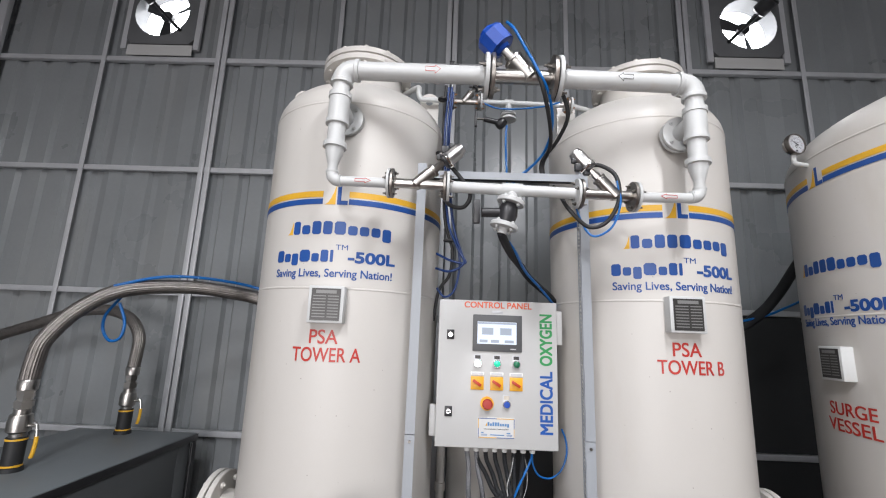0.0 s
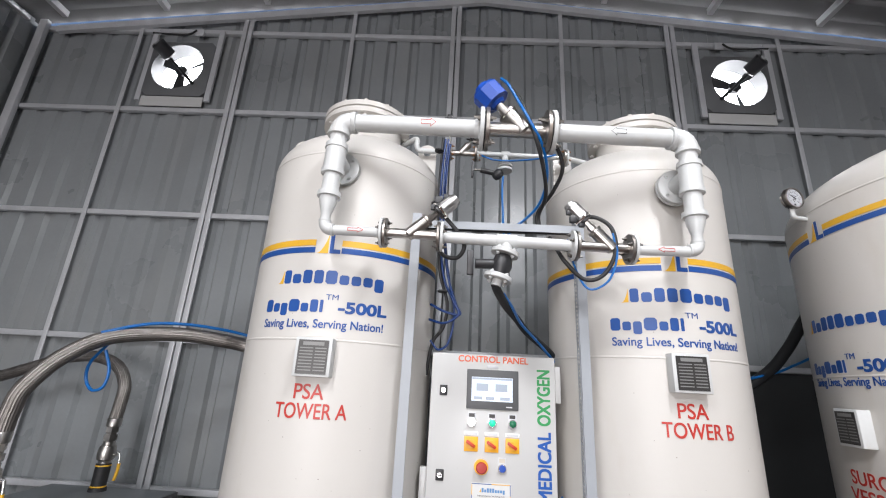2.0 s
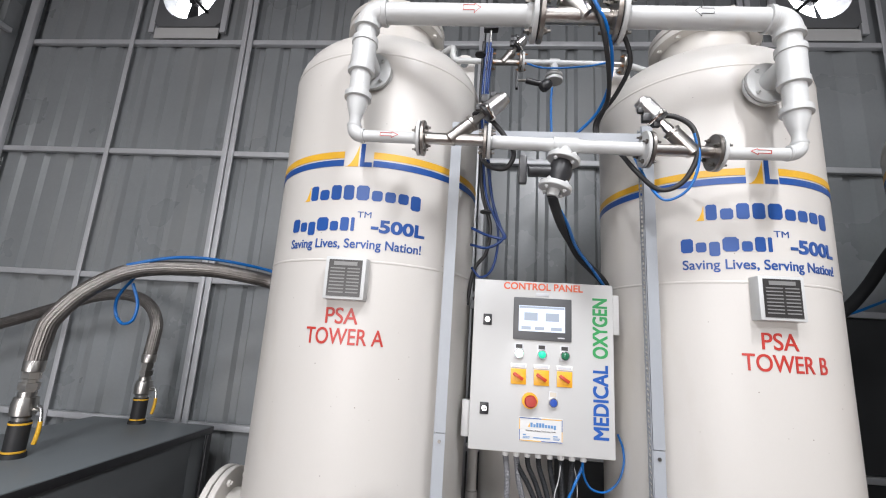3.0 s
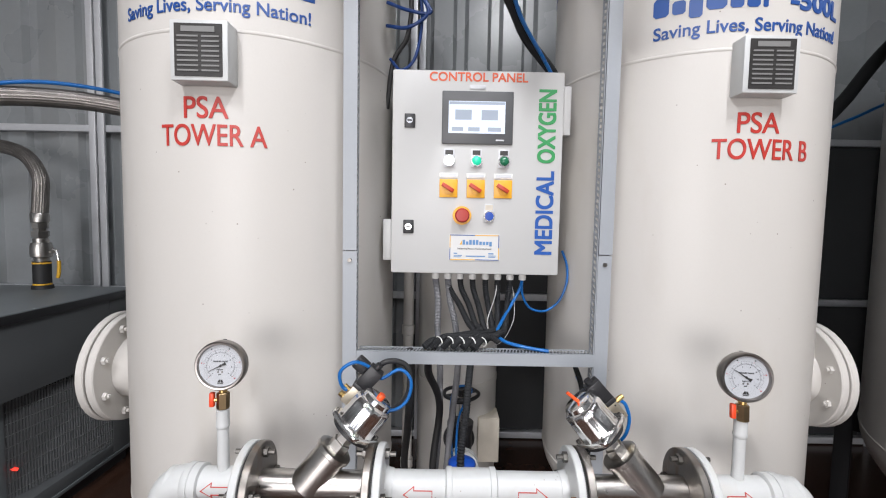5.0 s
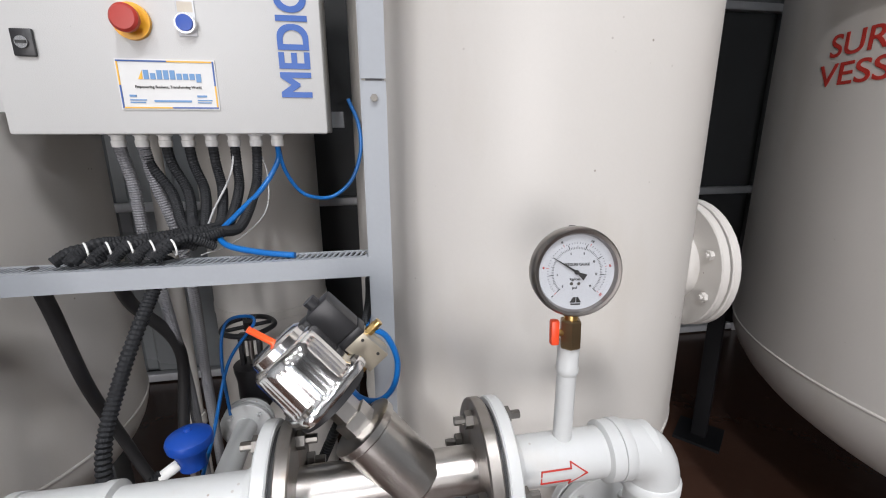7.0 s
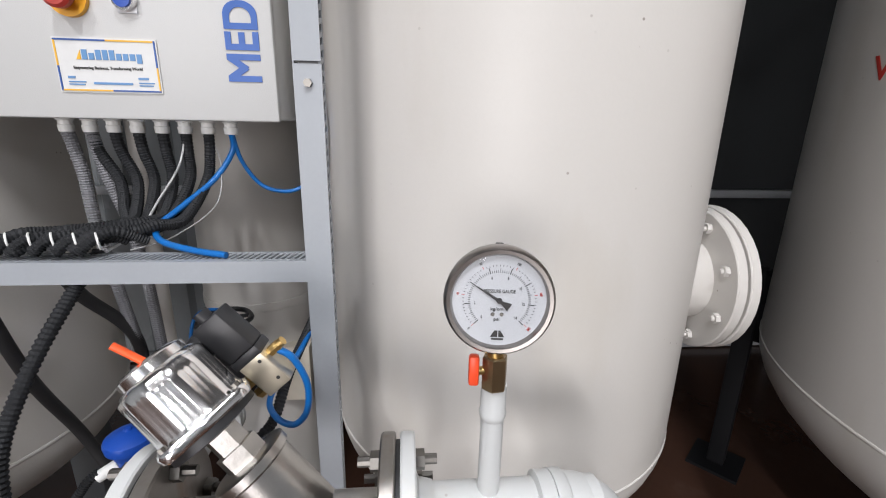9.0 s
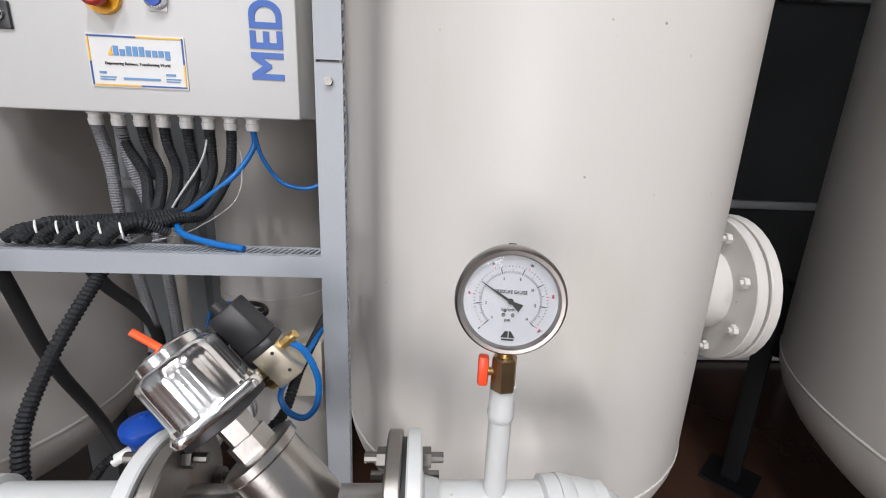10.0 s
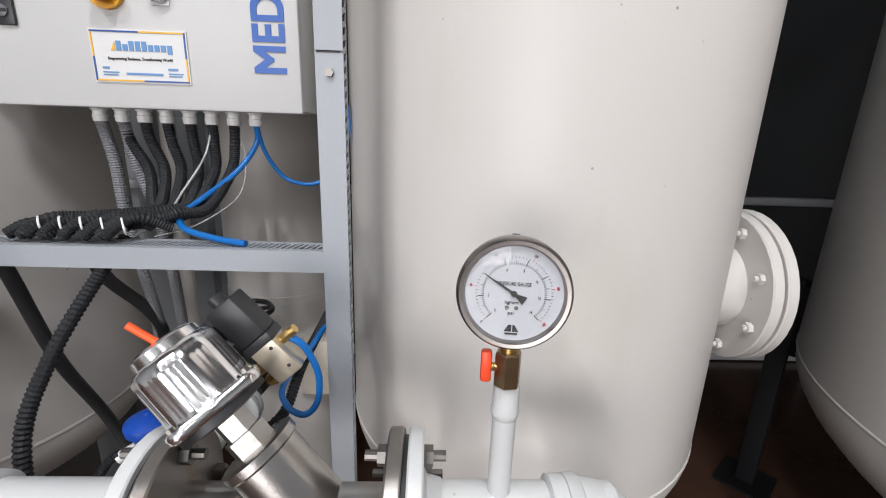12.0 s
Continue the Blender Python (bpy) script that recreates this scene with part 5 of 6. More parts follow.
for x, e in ((GLANDS[0], -0.02), (GLANDS[1], 0.0)):
    hose("cable_conduit", "grey ribbed conduit hanging down behind the shelf", [
        (x, 3.05, 1.3), (x + 0.01, 3.055, 1.22), (x + 0.03 + e, 3.06, 1.13), (x + 0.04 + e, 3.07, 1.0), (x + 0.02, 3.12, 0.75), (x + 0.0, 3.18, 0.45), (x - 0.03, 3.25, 0.012)], 0.0105, M_CONDUIT, "cable", 0.0008, 0.005, 12, "grey conduits")
hose("wire", "thin grey wire from the panel to the shelf", [(0.08, 3.05, 1.3), (0.07, 3.03, 1.24), (0.045, 2.99, 1.18), (0.04, 2.93, 1.14), (0.02, 2.88, 1.122)], 0.002, M_WIRE, "wire", seg=6)
hose("wire", "thin grey wire hanging in a loop from the panel", [(0.12, 3.05, 1.3), (0.135, 3.05, 1.24), (0.13, 3.02, 1.17), (0.09, 2.94, 1.13), (0.05, 2.885, 1.121)], 0.0012, M_WIRE, "wire", seg=6)
hose("air_tube", "bright blue air tube looping from the panel to the shelf", [
    (0.16, 3.05, 1.3), (0.155, 3.06, 1.265), (0.125, 3.04, 1.215), (0.085, 2.98, 1.17), (0.068, 2.935, 1.147), (0.09, 2.9, 1.132), (0.15, 2.872, 1.124), (0.205, 2.856, 1.1205)], 0.0052, M_BLUE, "air tube", group="blue air tubes")
hose("air_tube", "bright blue air tube looping up beside the panel", [
    (0.16, 3.052, 1.3), (0.165, 3.07, 1.25), (0.185, 3.085, 1.208), (0.212, 3.091, 1.189), (0.255, 3.1, 1.187), (0.297, 3.104, 1.22), (0.32, 3.104, 1.28), (0.319, 3.104, 1.339), (0.3, 3.1, 1.39)], 0.004, M_BLUE, "air tube", group="blue air tubes")
hose("corrugated_hose", "black corrugated hose hanging from the shelf behind the manifold", [
    (-0.005, 2.9, 1.115), (-0.017, 2.849, 1.07), (-0.032, 2.755, 0.979), (-0.046, 2.7, 0.87), (-0.03, 2.69, 0.7), (0.02, 2.72, 0.4), (0.06, 2.8, 0.02)], 0.0096, M_CORR, rib=0.0011, pitch=0.007)
hose("rubber_hose", "smooth black hose hanging from the shelf to the floor", [
    (-0.19, 2.868, 1.115), (-0.185, 2.884, 1.037), (-0.197, 2.947, 0.855), (-0.21, 3.06, 0.62), (-0.12, 3.05, 0.35), (-0.1, 3.0, 0.015)], 0.0115, M_BLACK)
hose("rubber_hose", "black hose behind the lower manifold", [(-0.12, 2.95, 1.1), (-0.14, 3.02, 1.0), (-0.1, 3.1, 0.85), (-0.12, 3.1, 0.6), (-0.07, 3.1, 0.3), (-0.05, 3.1, 0.012)], 0.0125, M_BLACK)
hose("rubber_hose", "black hose lying on the floor between the towers", [(-0.25, 3.1, 0.02), (-0.1, 2.95, 0.02), (0.1, 2.98, 0.02), (0.25, 3.15, 0.02), (0.15, 3.4, 0.02)], 0.018, M_BLACK)
hose("air_tube", "blue air tube running down to the floor", [(0.02, 2.7, 0.8), (0.06, 2.68, 0.72), (0.14, 2.62, 0.6), (0.25, 2.62, 0.5), (0.33, 2.75, 0.3), (0.3, 2.9, 0.01)], 0.004, M_BLUE, "air tube", group="blue air tubes")

col = thing("filter_vessel", "narrow cream filter vessel standing between the towers", "pressure vessel", at=(-0.02, 3.68, 0))
bm = B()
revolve(bm, (0, 0, 0), (0, 0, 1), [(0.0, 0.187), (0.25, 0.187)] + [(1.5 + u, w) for u, w in head(0.185, 0.12, 8)], 56)
part("shell", bm, M_TANK, col, smooth=50)
bm = B()
revolve(bm, (0, 0, 0.74), (0, 0, 1), [(0, 0.183), (0.004, 0.189), (0.03, 0.189), (0.034, 0.183)], 56)
part("band", bm, M_TANK, col)
bm = box(B(), (0.09, -0.182, 0.42), (0.185, -0.06, 0.62), 0.006)
part("cloth_wrap", bm, M_RUBBER_GREY, col, "beige cloth tape wrap")

riser = thing("riser_pipe", "pale painted upright pipe beside the filter vessel", "pipe", at=(-0.239, 3.457, 0))
part("pipe", rod(B(), (0, 0, 0), (0, 0, 1.62), 0.021, 24), M_TANK, riser)
for z in (0.42, 1.0):
    part("socket_rim", revolve(B(), (0, 0, z), (0, 0, 1), [(0, 0.0215), (0.003, 0.0265), (0.04, 0.0265), (0.043, 0.0215)], 24), M_TANK, riser)

gv = thing("gate_valve", "black cast gate valve with a round handwheel", "valve", at=(-0.016, 3.33, 0.6))
bm = B()
n = 36
tube(bm, [(0.068 * math.cos(2 * math.pi * i / n) * (1 + 0.03 * math.cos(8 * math.pi * i / n * 1.25)), 0.068 * math.sin(2 * math.pi * i / n), 0.2) for i in range(n + 1)], 0.0075, 10, smooth=False)
for k in range(4):
    a = math.pi / 2 * k + 0.4
    rod(bm, (0, 0, 0.2), (0.065 * math.cos(a), 0.065 * math.sin(a), 0.2), 0.006, 8)
rod(bm, (0, 0, 0.19), (0, 0, 0.215), 0.013, 12)
part("handwheel", bm, M_PLASTIC, gv)
bm = B()
rod(bm, (0, 0, 0.02), (0, 0, 0.2), 0.008, 12)
part("stem", bm, M_STEEL, gv)
bm = B()
for sx in (-1, 1):
    box(bm, (sx * 0.024 - 0.006, -0.012, 0.08), (sx * 0.024 + 0.006, 0.012, 0.165), 0.002)
box(bm, (-0.03, -0.014, 0.16), (0.03, 0.014, 0.178), 0.003)
revolve(bm, (0, 0, -0.06), (0, 0, 1), [(0, 0.03), (0.02, 0.046), (0.1, 0.046), (0.13, 0.052), (0.145, 0.052), (0.147, 0.03)], 24)
rod(bm, (0, -0.1, -0.034), (0, 0.12, -0.034), 0.036, 24)
part("body", bm, M_PLASTIC, gv)
for y in (-0.1, 0.1):
    flange(gv, (0, y, -0.034), (0, 1, 0), 0.066, 0.016, M_PIPE if y < 0 else M_PLASTIC)
flange(gv, (0, -0.122, -0.034), (0, 1, 0), 0.066, 0.016, M_PIPE, label="white painted flange")
bolt_ring(gv, (0, -0.111, -0.034), (0, 1, 0), 0.05, 4, 0.008, 0.066, M_PIPE, 0.78)
bm = B()
rod(bm, (0, -0.13, -0.034), (0, -0.71, -0.034), 0.028, 24)
part("pipe", bm, M_PIPE, gv)

pt = thing("pressure_switch", "blue-capped pressure switch on a steel stem behind the manifold", "pressure switch", at=(-0.03, 2.915, 0.752))
part("cap", revolve(B(), (0, 0, 0), (0, 0, 1), [(-0.03, 0.029), (-0.014, 0.03), (-0.012, 0.04), (0.0, 0.042), (0.006, 0.04), (0.014, 0.028), (0.018, 0.012), (0.019, 0.007), (0.024, 0.006), (0.025, 0)], 28), M_BLUECAP, pt, "blue plastic cap", 30)
part("body", revolve(B(), (0, 0, 0), (0, 0, 1), [(-0.065, 0.016), (-0.06, 0.024), (-0.032, 0.025), (-0.03, 0.02)], 24), M_BLUECAP, pt)
part("cable_gland", rod(B(), (-0.02, -0.01, -0.045), (-0.05, -0.025, -0.06), 0.011, 10), M_TIE, pt, "grey cable gland")
part("stem", rod(B(), (0, 0, -0.19), (0, 0, -0.06), 0.009, 6), M_STEEL, pt)
hose("cable_conduit", "black ribbed cable from the blue pressure switch", [(-0.078, 2.892, 0.702), (-0.1, 2.88, 0.68), (-0.14, 2.88, 0.6), (-0.16, 2.92, 0.4), (-0.13, 3.0, 0.012)], 0.008, M_CORR, "cable", 0.0007, 0.005, 10)
hose("air_tube", "blue air tube arching over the handwheel valve", [(-0.05, 3.2, 0.6), (-0.06, 3.22, 0.75), (-0.05, 3.24, 0.84), (-0.015, 3.25, 0.862), (0.02, 3.26, 0.84), (-0.03, 3.18, 0.77), (-0.04, 3.05, 0.66), (-0.02, 2.85, 0.63)], 0.0042, M_BLUE, "air tube", group="blue air tubes")


def solenoid(at, s, label):
    e = thing("solenoid_valve", label, "solenoid valve", "solenoid valves", at)
    t = pose(0, 0, 0, 0, -s * 42, 0)

    def q(name, bm, mat, lab="", smooth=40):
        bm.transform(t)
        return part(name, bm, mat, e, lab, smooth)
    q("coil", box(B(), (-0.016, -0.016, 0.0), (0.022, 0.016, 0.055), 0.003), M_PLASTIC, "black coil housing")
    q("coil_nut", rod(B(), (0.0, 0, 0.055), (0.0, 0, 0.066), 0.009, 16), M_PLASTIC)
    q("plug", box(B(), (-0.05, -0.013, 0.02), (-0.0165, 0.013, 0.052), 0.004), M_PLASTIC, "black connector plug")
    q("plug_screw", rod(B(), (-0.046, -0.016, 0.036), (-0.046, -0.012, 0.036), 0.004, 10), M_BOLT)
    q("block", box(B(), (-0.014, -0.015, -0.058), (0.02, 0.014, -0.0005), 0.002), M_ALU, "machined aluminium port block")
    q("cover", box(B(), (-0.017, -0.0155, -0.012), (0.0225, 0.0155, 0.0), 0.002), M_PLASTIC)
    for z in (-0.018, -0.046):
        q("port_hole", rod(B(), (0.012, -0.0158, z), (0.012, -0.0148, z), 0.0022, 10), M_INK)
    q("fitting", rod(B(), (0.02, 0, -0.02), (0.034, 0, -0.02), 0.0065, 6), M_BRASS, "brass push fitting", 20)
    q("collar", rod(B(), (0.034, 0, -0.02), (0.041, 0, -0.02), 0.0055, 16), M_BRASS)
    q("fitting", rod(B(), (-0.014, -0.004, -0.03), (-0.03, -0.004, -0.03), 0.008, 6), M_BRASS, "brass nipple", 20)
    q("fitting", rod(B(), (-0.014, -0.004, -0.048), (-0.026, -0.004, -0.048), 0.0075, 6), M_BRASS, "brass nipple", 20)
    return e


M_ALU = material("machined_aluminium", (0.55, 0.5, 0.4), 0.4, metal=0.8, var=0.08, scale=20, bump=0.05)
solenoid((0.292, 2.662, 1.062), 1, "black solenoid with aluminium block behind a seat valve")
solenoid((-0.29, 2.675, 1.085), -1, "black solenoid with blue tubes behind a seat valve")
hose("air_tube", "blue air tube looping down from the solenoid fitting", [(0.325, 2.662, 1.066), (0.345, 2.664, 1.05), (0.358, 2.67, 1.01), (0.352, 2.68, 0.965), (0.33, 2.695, 0.935), (0.3, 2.72, 0.93), (0.29, 2.74, 0.95), (0.31, 2.82, 0.97), (0.325, 2.92, 0.99), (0.33, 2.99, 1.0)], 0.0042, M_BLUE, "air tube", group="blue air tubes")
hose("corrugated_hose", "black corrugated cable sleeve behind the seat valve", [(0.325, 2.99, 1.03), (0.322, 2.92, 1.0), (0.3, 2.8, 0.95), (0.29, 2.74, 0.91), (0.26, 2.72, 0.87), (0.2, 2.75, 0.7), (0.15, 2.85, 0.4), (0.16, 2.9, 0.012)], 0.0075, M_CORR, rib=0.0008, pitch=0.005)
hose("air_tube", "blue air tube coiled beside the solenoid", [(-0.305, 2.68, 1.06), (-0.333, 2.66, 1.085), (-0.335, 2.65, 1.125), (-0.3, 2.65, 1.148), (-0.265, 2.67, 1.126), (-0.245, 2.69, 1.095), (-0.2, 2.69, 1.118), (-0.172, 2.69, 1.09), (-0.182, 2.69, 1.04), (-0.22, 2.69, 1.015), (-0.275, 2.69, 1.03)], 0.0042, M_BLUE, "air tube", group="blue air tubes")
hose("rubber_hose", "black solenoid cable looping up beside the seat valve", [(-0.27, 2.69, 1.11), (-0.23, 2.7, 1.135), (-0.185, 2.71, 1.12), (-0.178, 2.71, 1.06), (-0.21, 2.72, 1.01), (-0.27, 2.74, 0.99), (-0.34, 2.8, 1.0)], 0.007, M_BLACK)

# ---- gear on the upper pipes ----
dv = thing("ball_valve", "black ball valve between white flanges under the upper pipe", "valve", at=UPS @ Vector((-0.008, UY, 2.31)))
d = Vector((-0.26, 0.0, -0.965)).normalized()
for s0 in (0.008, 0.108):
    flange(dv, d * s0, d, 0.053, 0.017, M_PIPE, label="white painted flange")
    bolt_ring(dv, d * s0, d, 0.039, 4, 0.007, 0.04, M_PIPE, 0.78)
part("body", revolve(B(), d * 0.018, d, [(0, 0.03), (0.012, 0.034), (0.04, 0.04), (0.07, 0.034), (0.085, 0.03)], 20), M_PLASTIC, dv)
part("stem", rod(B(), d * 0.055 + Vector((-0.02, -0.005, 0)), d * 0.055 + Vector((-0.1, -0.01, -0.003)), 0.019, 12), M_PLASTIC, dv)
part("handle", box(B(), (-0.145, -0.02, -0.1), (-0.12, 0.0, -0.005), 0.004), M_PLASTIC, dv, "black lever handle")
part("outlet", rod(B(), d * 0.1, d * 0.14, 0.018), M_PIPE, dv)
hose("rubber_hose", "dark grey hose from the drain valve behind tower B", [(-0.043, UY, 2.18), (-0.03, 2.62, 2.16), (0.018, 2.75, 2.13), (0.08, 2.88, 2.1), (0.14, 2.98, 2.06), (0.253, 3.1, 2.0), (0.33, 3.22, 1.95)], 0.0165, M_CORR, m=UPS)
hose("air_tube", "blue air tube beside the dark drain hose", [(0.0, 2.7, 2.17), (0.04, 2.75, 2.13), (0.1, 2.88, 2.08), (0.2, 3.02, 2.02), (0.3, 3.15, 1.95)], 0.006, M_BLUE, "air tube", group="blue air tubes", m=UPS)

rm = thing("pipe_manifold", "small cream rear manifold between the tower necks", "pipework")
rm.matrix_world = UPS
RY, RZ = 3.1, 3.015
pipe(rm, (-0.42, RY, RZ), (-0.275, RY, RZ), 0.0135)
pipe(rm, (-0.12, RY, RZ), (0.3, RY, RZ), 0.0135)
pipe(rm, (0.36, RY, RZ), (0.62, RY + 0.1, RZ + 0.0), 0.0135)
pipe(rm, (-0.275, RY, RZ), (-0.12, RY, RZ), 0.012, M_STEEL, "steel_pipe")
pipe(rm, (0.3, RY, RZ), (0.36, RY, RZ), 0.012, M_STEEL, "steel_pipe")
bm = B()
tube(bm, [(-0.41, RY, RZ), (-0.435, RY, RZ + 0.004), (-0.449, RY, RZ + 0.03), (-0.46, RY + 0.02, RZ + 0.08), (-0.56, RY + 0.12, RZ + 0.085)], 0.0145, 14)
part("elbow", bm, M_PIPE, rm)
for x, mat in ((-0.275, M_PIPE), (-0.262, M_FLANGE), (-0.128, M_FLANGE), (-0.114, M_PIPE), (0.345, M_FLANGE), (0.36, M_PIPE)):
    flange(rm, (x, RY, RZ), (1, 0, 0), 0.045, 0.011, mat)
for x in (-0.268, -0.121, 0.352):
    bolt_ring(rm, (x, RY, RZ), (1, 0, 0), 0.034, 4, 0.006, 0.05, M_RUST, 0.78)
part("tee", rod(rod(B(), (0.01, RY, RZ), (0.055, RY, RZ), 0.019), (0.032, RY, RZ), (0.032, RY, RZ - 0.05), 0.017), M_PIPE, rm)
rv = seat_valve("small stainless angle seat valve on the rear manifold", (-0.205, RY, RZ), (0.6, -0.03, 0.8), 0.5, 0.6, -0.26, -0.13)
rv.matrix_world = UPS @ Matrix.Translation(rv.location)
dv2 = thing("ball_valve", "black ball valve with white flanges under the rear manifold", "valve", at=UPS @ Vector((0.032, RY, RZ - 0.07)))
flange(dv2, (0, 0, 0.0), (0, 0, 1), 0.04, 0.014, M_PIPE, label="white painted flange")
flange(dv2, (0, 0, -0.022), (0, 0, 1), 0.04, 0.014, M_PIPE, label="white painted flange")
part("body", revolve(B(), (-0.02, 0, -0.03), (-0.7, 0, -0.7), [(0, 0.02), (0.012, 0.026), (0.04, 0.026), (0.05, 0.02)], 16), M_PLASTIC, dv2)
part("stem", rod(B(), (-0.04, 0, -0.045), (-0.13, -0.01, -0.03), 0.014, 12), M_PLASTIC, dv2)
part("handle", box(B(), (-0.178, -0.02, -0.075), (-0.165, 0.0, 0.015), 0.003), M_PLASTIC, dv2, "black lever handle")
part("stem_end", rod(B(), (-0.13, -0.01, -0.03), (-0.17, -0.01, -0.03), 0.006, 10), M_BOLT, dv2)
hose("air_tube", "blue air tube hanging from the rear ball valve", [(0.025, RY, RZ - 0.13), (0.022, RY, 2.8), (0.03, RY, 2.65), (0.028, 3.0, 2.52), (0.04, 2.88, 2.49)], 0.0055, M_BLUE, "air tube", group="blue air tubes", m=UPS)
hose("air_tube", "blue air tube slung along the rear manifold", [(-0.1, RY - 0.02, RZ - 0.02), (-0.03, RY - 0.04, RZ - 0.055), (0.07, RY - 0.05, RZ - 0.06), (0.2, RY - 0.03, RZ - 0.03), (0.3, RY - 0.01, RZ + 0.01)], 0.0045, M_BLUE, "air tube", group="blue air tubes", m=UPS)
bx = thing("solenoid_valve", "small black solenoid above the rear manifold pipe", "solenoid valve", "solenoid valves", UPS @ Vector((-0.274, 3.1, 3.2)))
part("coil", box(B(), (-0.035, -0.02, -0.018), (0.035, 0.02, 0.022), 0.005), M_PLASTIC, bx)
part("plug", box(B(), (-0.02, -0.015, 0.018), (0.012, 0.015, 0.045), 0.004), M_PLASTIC, bx)
part("stem", rod(B(), (0, 0, -0.19), (0, 0, -0.01), 0.006, 10), M_STEEL, bx)

hose("air_tube", "blue air tube from the blue actuator down to the frame", [(-0.048, 2.57, 3.075), (-0.02, 2.55, 3.03), (0.017, 2.545, 2.957), (0.07, 2.53, 2.842), (0.13, 2.58, 2.762), (0.168, 2.68, 2.68), (0.16, 2.8, 2.61), (0.1, 2.87, 2.55), (0.02, 2.88, 2.495)], 0.0062, M_BLUE, "air tube", group="blue air tubes", m=UPS)
hose("rubber_hose", "black cable from the blue actuator down to the frame", [(0.0, 2.6, 3.05), (0.04, 2.57, 2.96), (0.091, 2.55, 2.8), (0.145, 2.64, 2.69), (0.176, 2.75, 2.62), (0.165, 2.85, 2.57), (0.175, 2.86, 2.495)], 0.0085, M_BLACK, m=UPS)
hose("rubber_hose", "black cable looping beside the top pipe flange", [(0.16, 2.63, 2.86), (0.2, 2.64, 2.8), (0.233, 2.68, 2.72), (0.21, 2.76, 2.65), (0.16, 2.85, 2.58), (0.17, 2.87, 2.495)], 0.0085, M_BLACK, m=UPS)
hose("rubber_hose", "black cable looping below the small seat valve", [(0.28, 2.61, 2.47), (0.335, 2.59, 2.468), (0.388, 2.575, 2.421), (0.398, 2.575, 2.328), (0.36, 2.6, 2.245), (0.296, 2.62, 2.227), (0.225, 2.62, 2.288), (0.2, 2.68, 2.37), (0.21, 2.83, 2.46)], 0.008, M_BLACK, m=UPS)
hose("air_tube", "thin blue tube looping below the small seat valve", [(0.39, 2.57, 2.4), (0.402, 2.57, 2.317), (0.375, 2.58, 2.225), (0.32, 2.6, 2.186), (0.285, 2.62, 2.215), (0.27, 2.7, 2.33), (0.29, 2.84, 2.46)], 0.0042, M_BLUE, "air tube", group="blue air tubes", m=UPS)
hose("rubber_hose", "black cable looping behind the small seat valve", [(-0.26, 2.62, 2.46), (-0.2, 2.64, 2.4), (-0.165, 2.66, 2.345), (-0.19, 2.68, 2.3), (-0.25, 2.7, 2.315), (-0.28, 2.78, 2.4), (-0.26, 2.845, 2.46)], 0.0085, M_BLACK, m=UPS)
for k in range(2):
    o = 0.014 * k
    hose("air_tube", "dark blue air tube bundled beside tower A", [(-0.285 + o, 2.95, 3.0), (-0.292 + o, 2.95, 2.74), (-0.275 + o, 2.92, 2.5), (-0.25 + o * 1.5, 2.93, 2.29), (-0.2 + o, 2.95, 2.18 - o), (-0.171 + o * 0.5, 2.95, 2.116), (-0.23, 2.96, 2.075 + 0.05 * k), (-0.3, 2.99, 2.09 + 0.07 * k)], 0.0055, M_BLUETUBE2, "air tube", group="blue air tubes", m=UPS)

hose("rubber_hose", "black cable tied along the tubes beside tower A", [(-0.3, 2.97, 3.02), (-0.3, 2.97, 2.75), (-0.285, 2.94, 2.5), (-0.265, 2.95, 2.3), (-0.225, 2.97, 2.17), (-0.235, 2.99, 2.06), (-0.28, 3.02, 1.99), (-0.3, 3.05, 1.85)], 0.0075, M_BLACK, m=UPS)
hose("air_tube", "dark blue air tube crossing behind the cable beside tower A", [(-0.262, 2.96, 2.98), (-0.27, 2.96, 2.7), (-0.25, 2.93, 2.45), (-0.222, 2.95, 2.27), (-0.19, 2.97, 2.13), (-0.205, 2.98, 2.0), (-0.25, 3.0, 1.96), (-0.29, 3.02, 2.0)], 0.005, M_BLUETUBE2, "air tube", group="blue air tubes", m=UPS)
for z in (2.9, 2.62, 2.2):
    solid("cable_tie", revolve(B(), (-0.283 if z > 2.5 else -0.232, 2.955, z), (0, 0, 1), [(-0.004, 0.021), (-0.003, 0.0225), (0.003, 0.0225), (0.004, 0.021)], 20), M_BLACK, "black tie round the tubes beside tower A", "cable tie", "cable ties")

# ---- dryer cabinet and braided hoses ----
dry = thing("air_dryer", "dark grey sheet-metal air dryer cabinet with louvred side", "air dryer", at=(-2.4, 3.4, 0))
DX0, DX1, DY0, DY1, DZ = -0.43, 0.43, -0.95, 0.87, 1.043
part("body", box(B(), (DX0 + 0.015, DY0 + 0.015, 0.08), (DX1 - 0.12, DY1 - 0.015, DZ - 0.035), 0.006), M_DRYER, dry)
LY0, LY1, LYC, LZ0, LZ1 = -0.42, 0.68, 0.13, 0.16, 0.66
for a, b, c, e in ((DY0 + 0.015, LY0, 0.08, DZ - 0.035), (LY1, DY1 - 0.052, 0.08, DZ - 0.035), (LY0 + 0.0005, LY1 - 0.0005, LZ1, DZ - 0.035), (LY0 + 0.0005, LY1 - 0.0005, 0.08, LZ0)):
    part("side_panel", box(B(), (DX1 - 0.119, a, c), (DX1 - 0.012, b, e), 0.003), M_DRYER, dry)
part("top", box(B(), (DX0, DY0, DZ - 0.034), (DX1, DY1, DZ), 0.006), M_DRYTOP, dry, "blue-grey steel top")
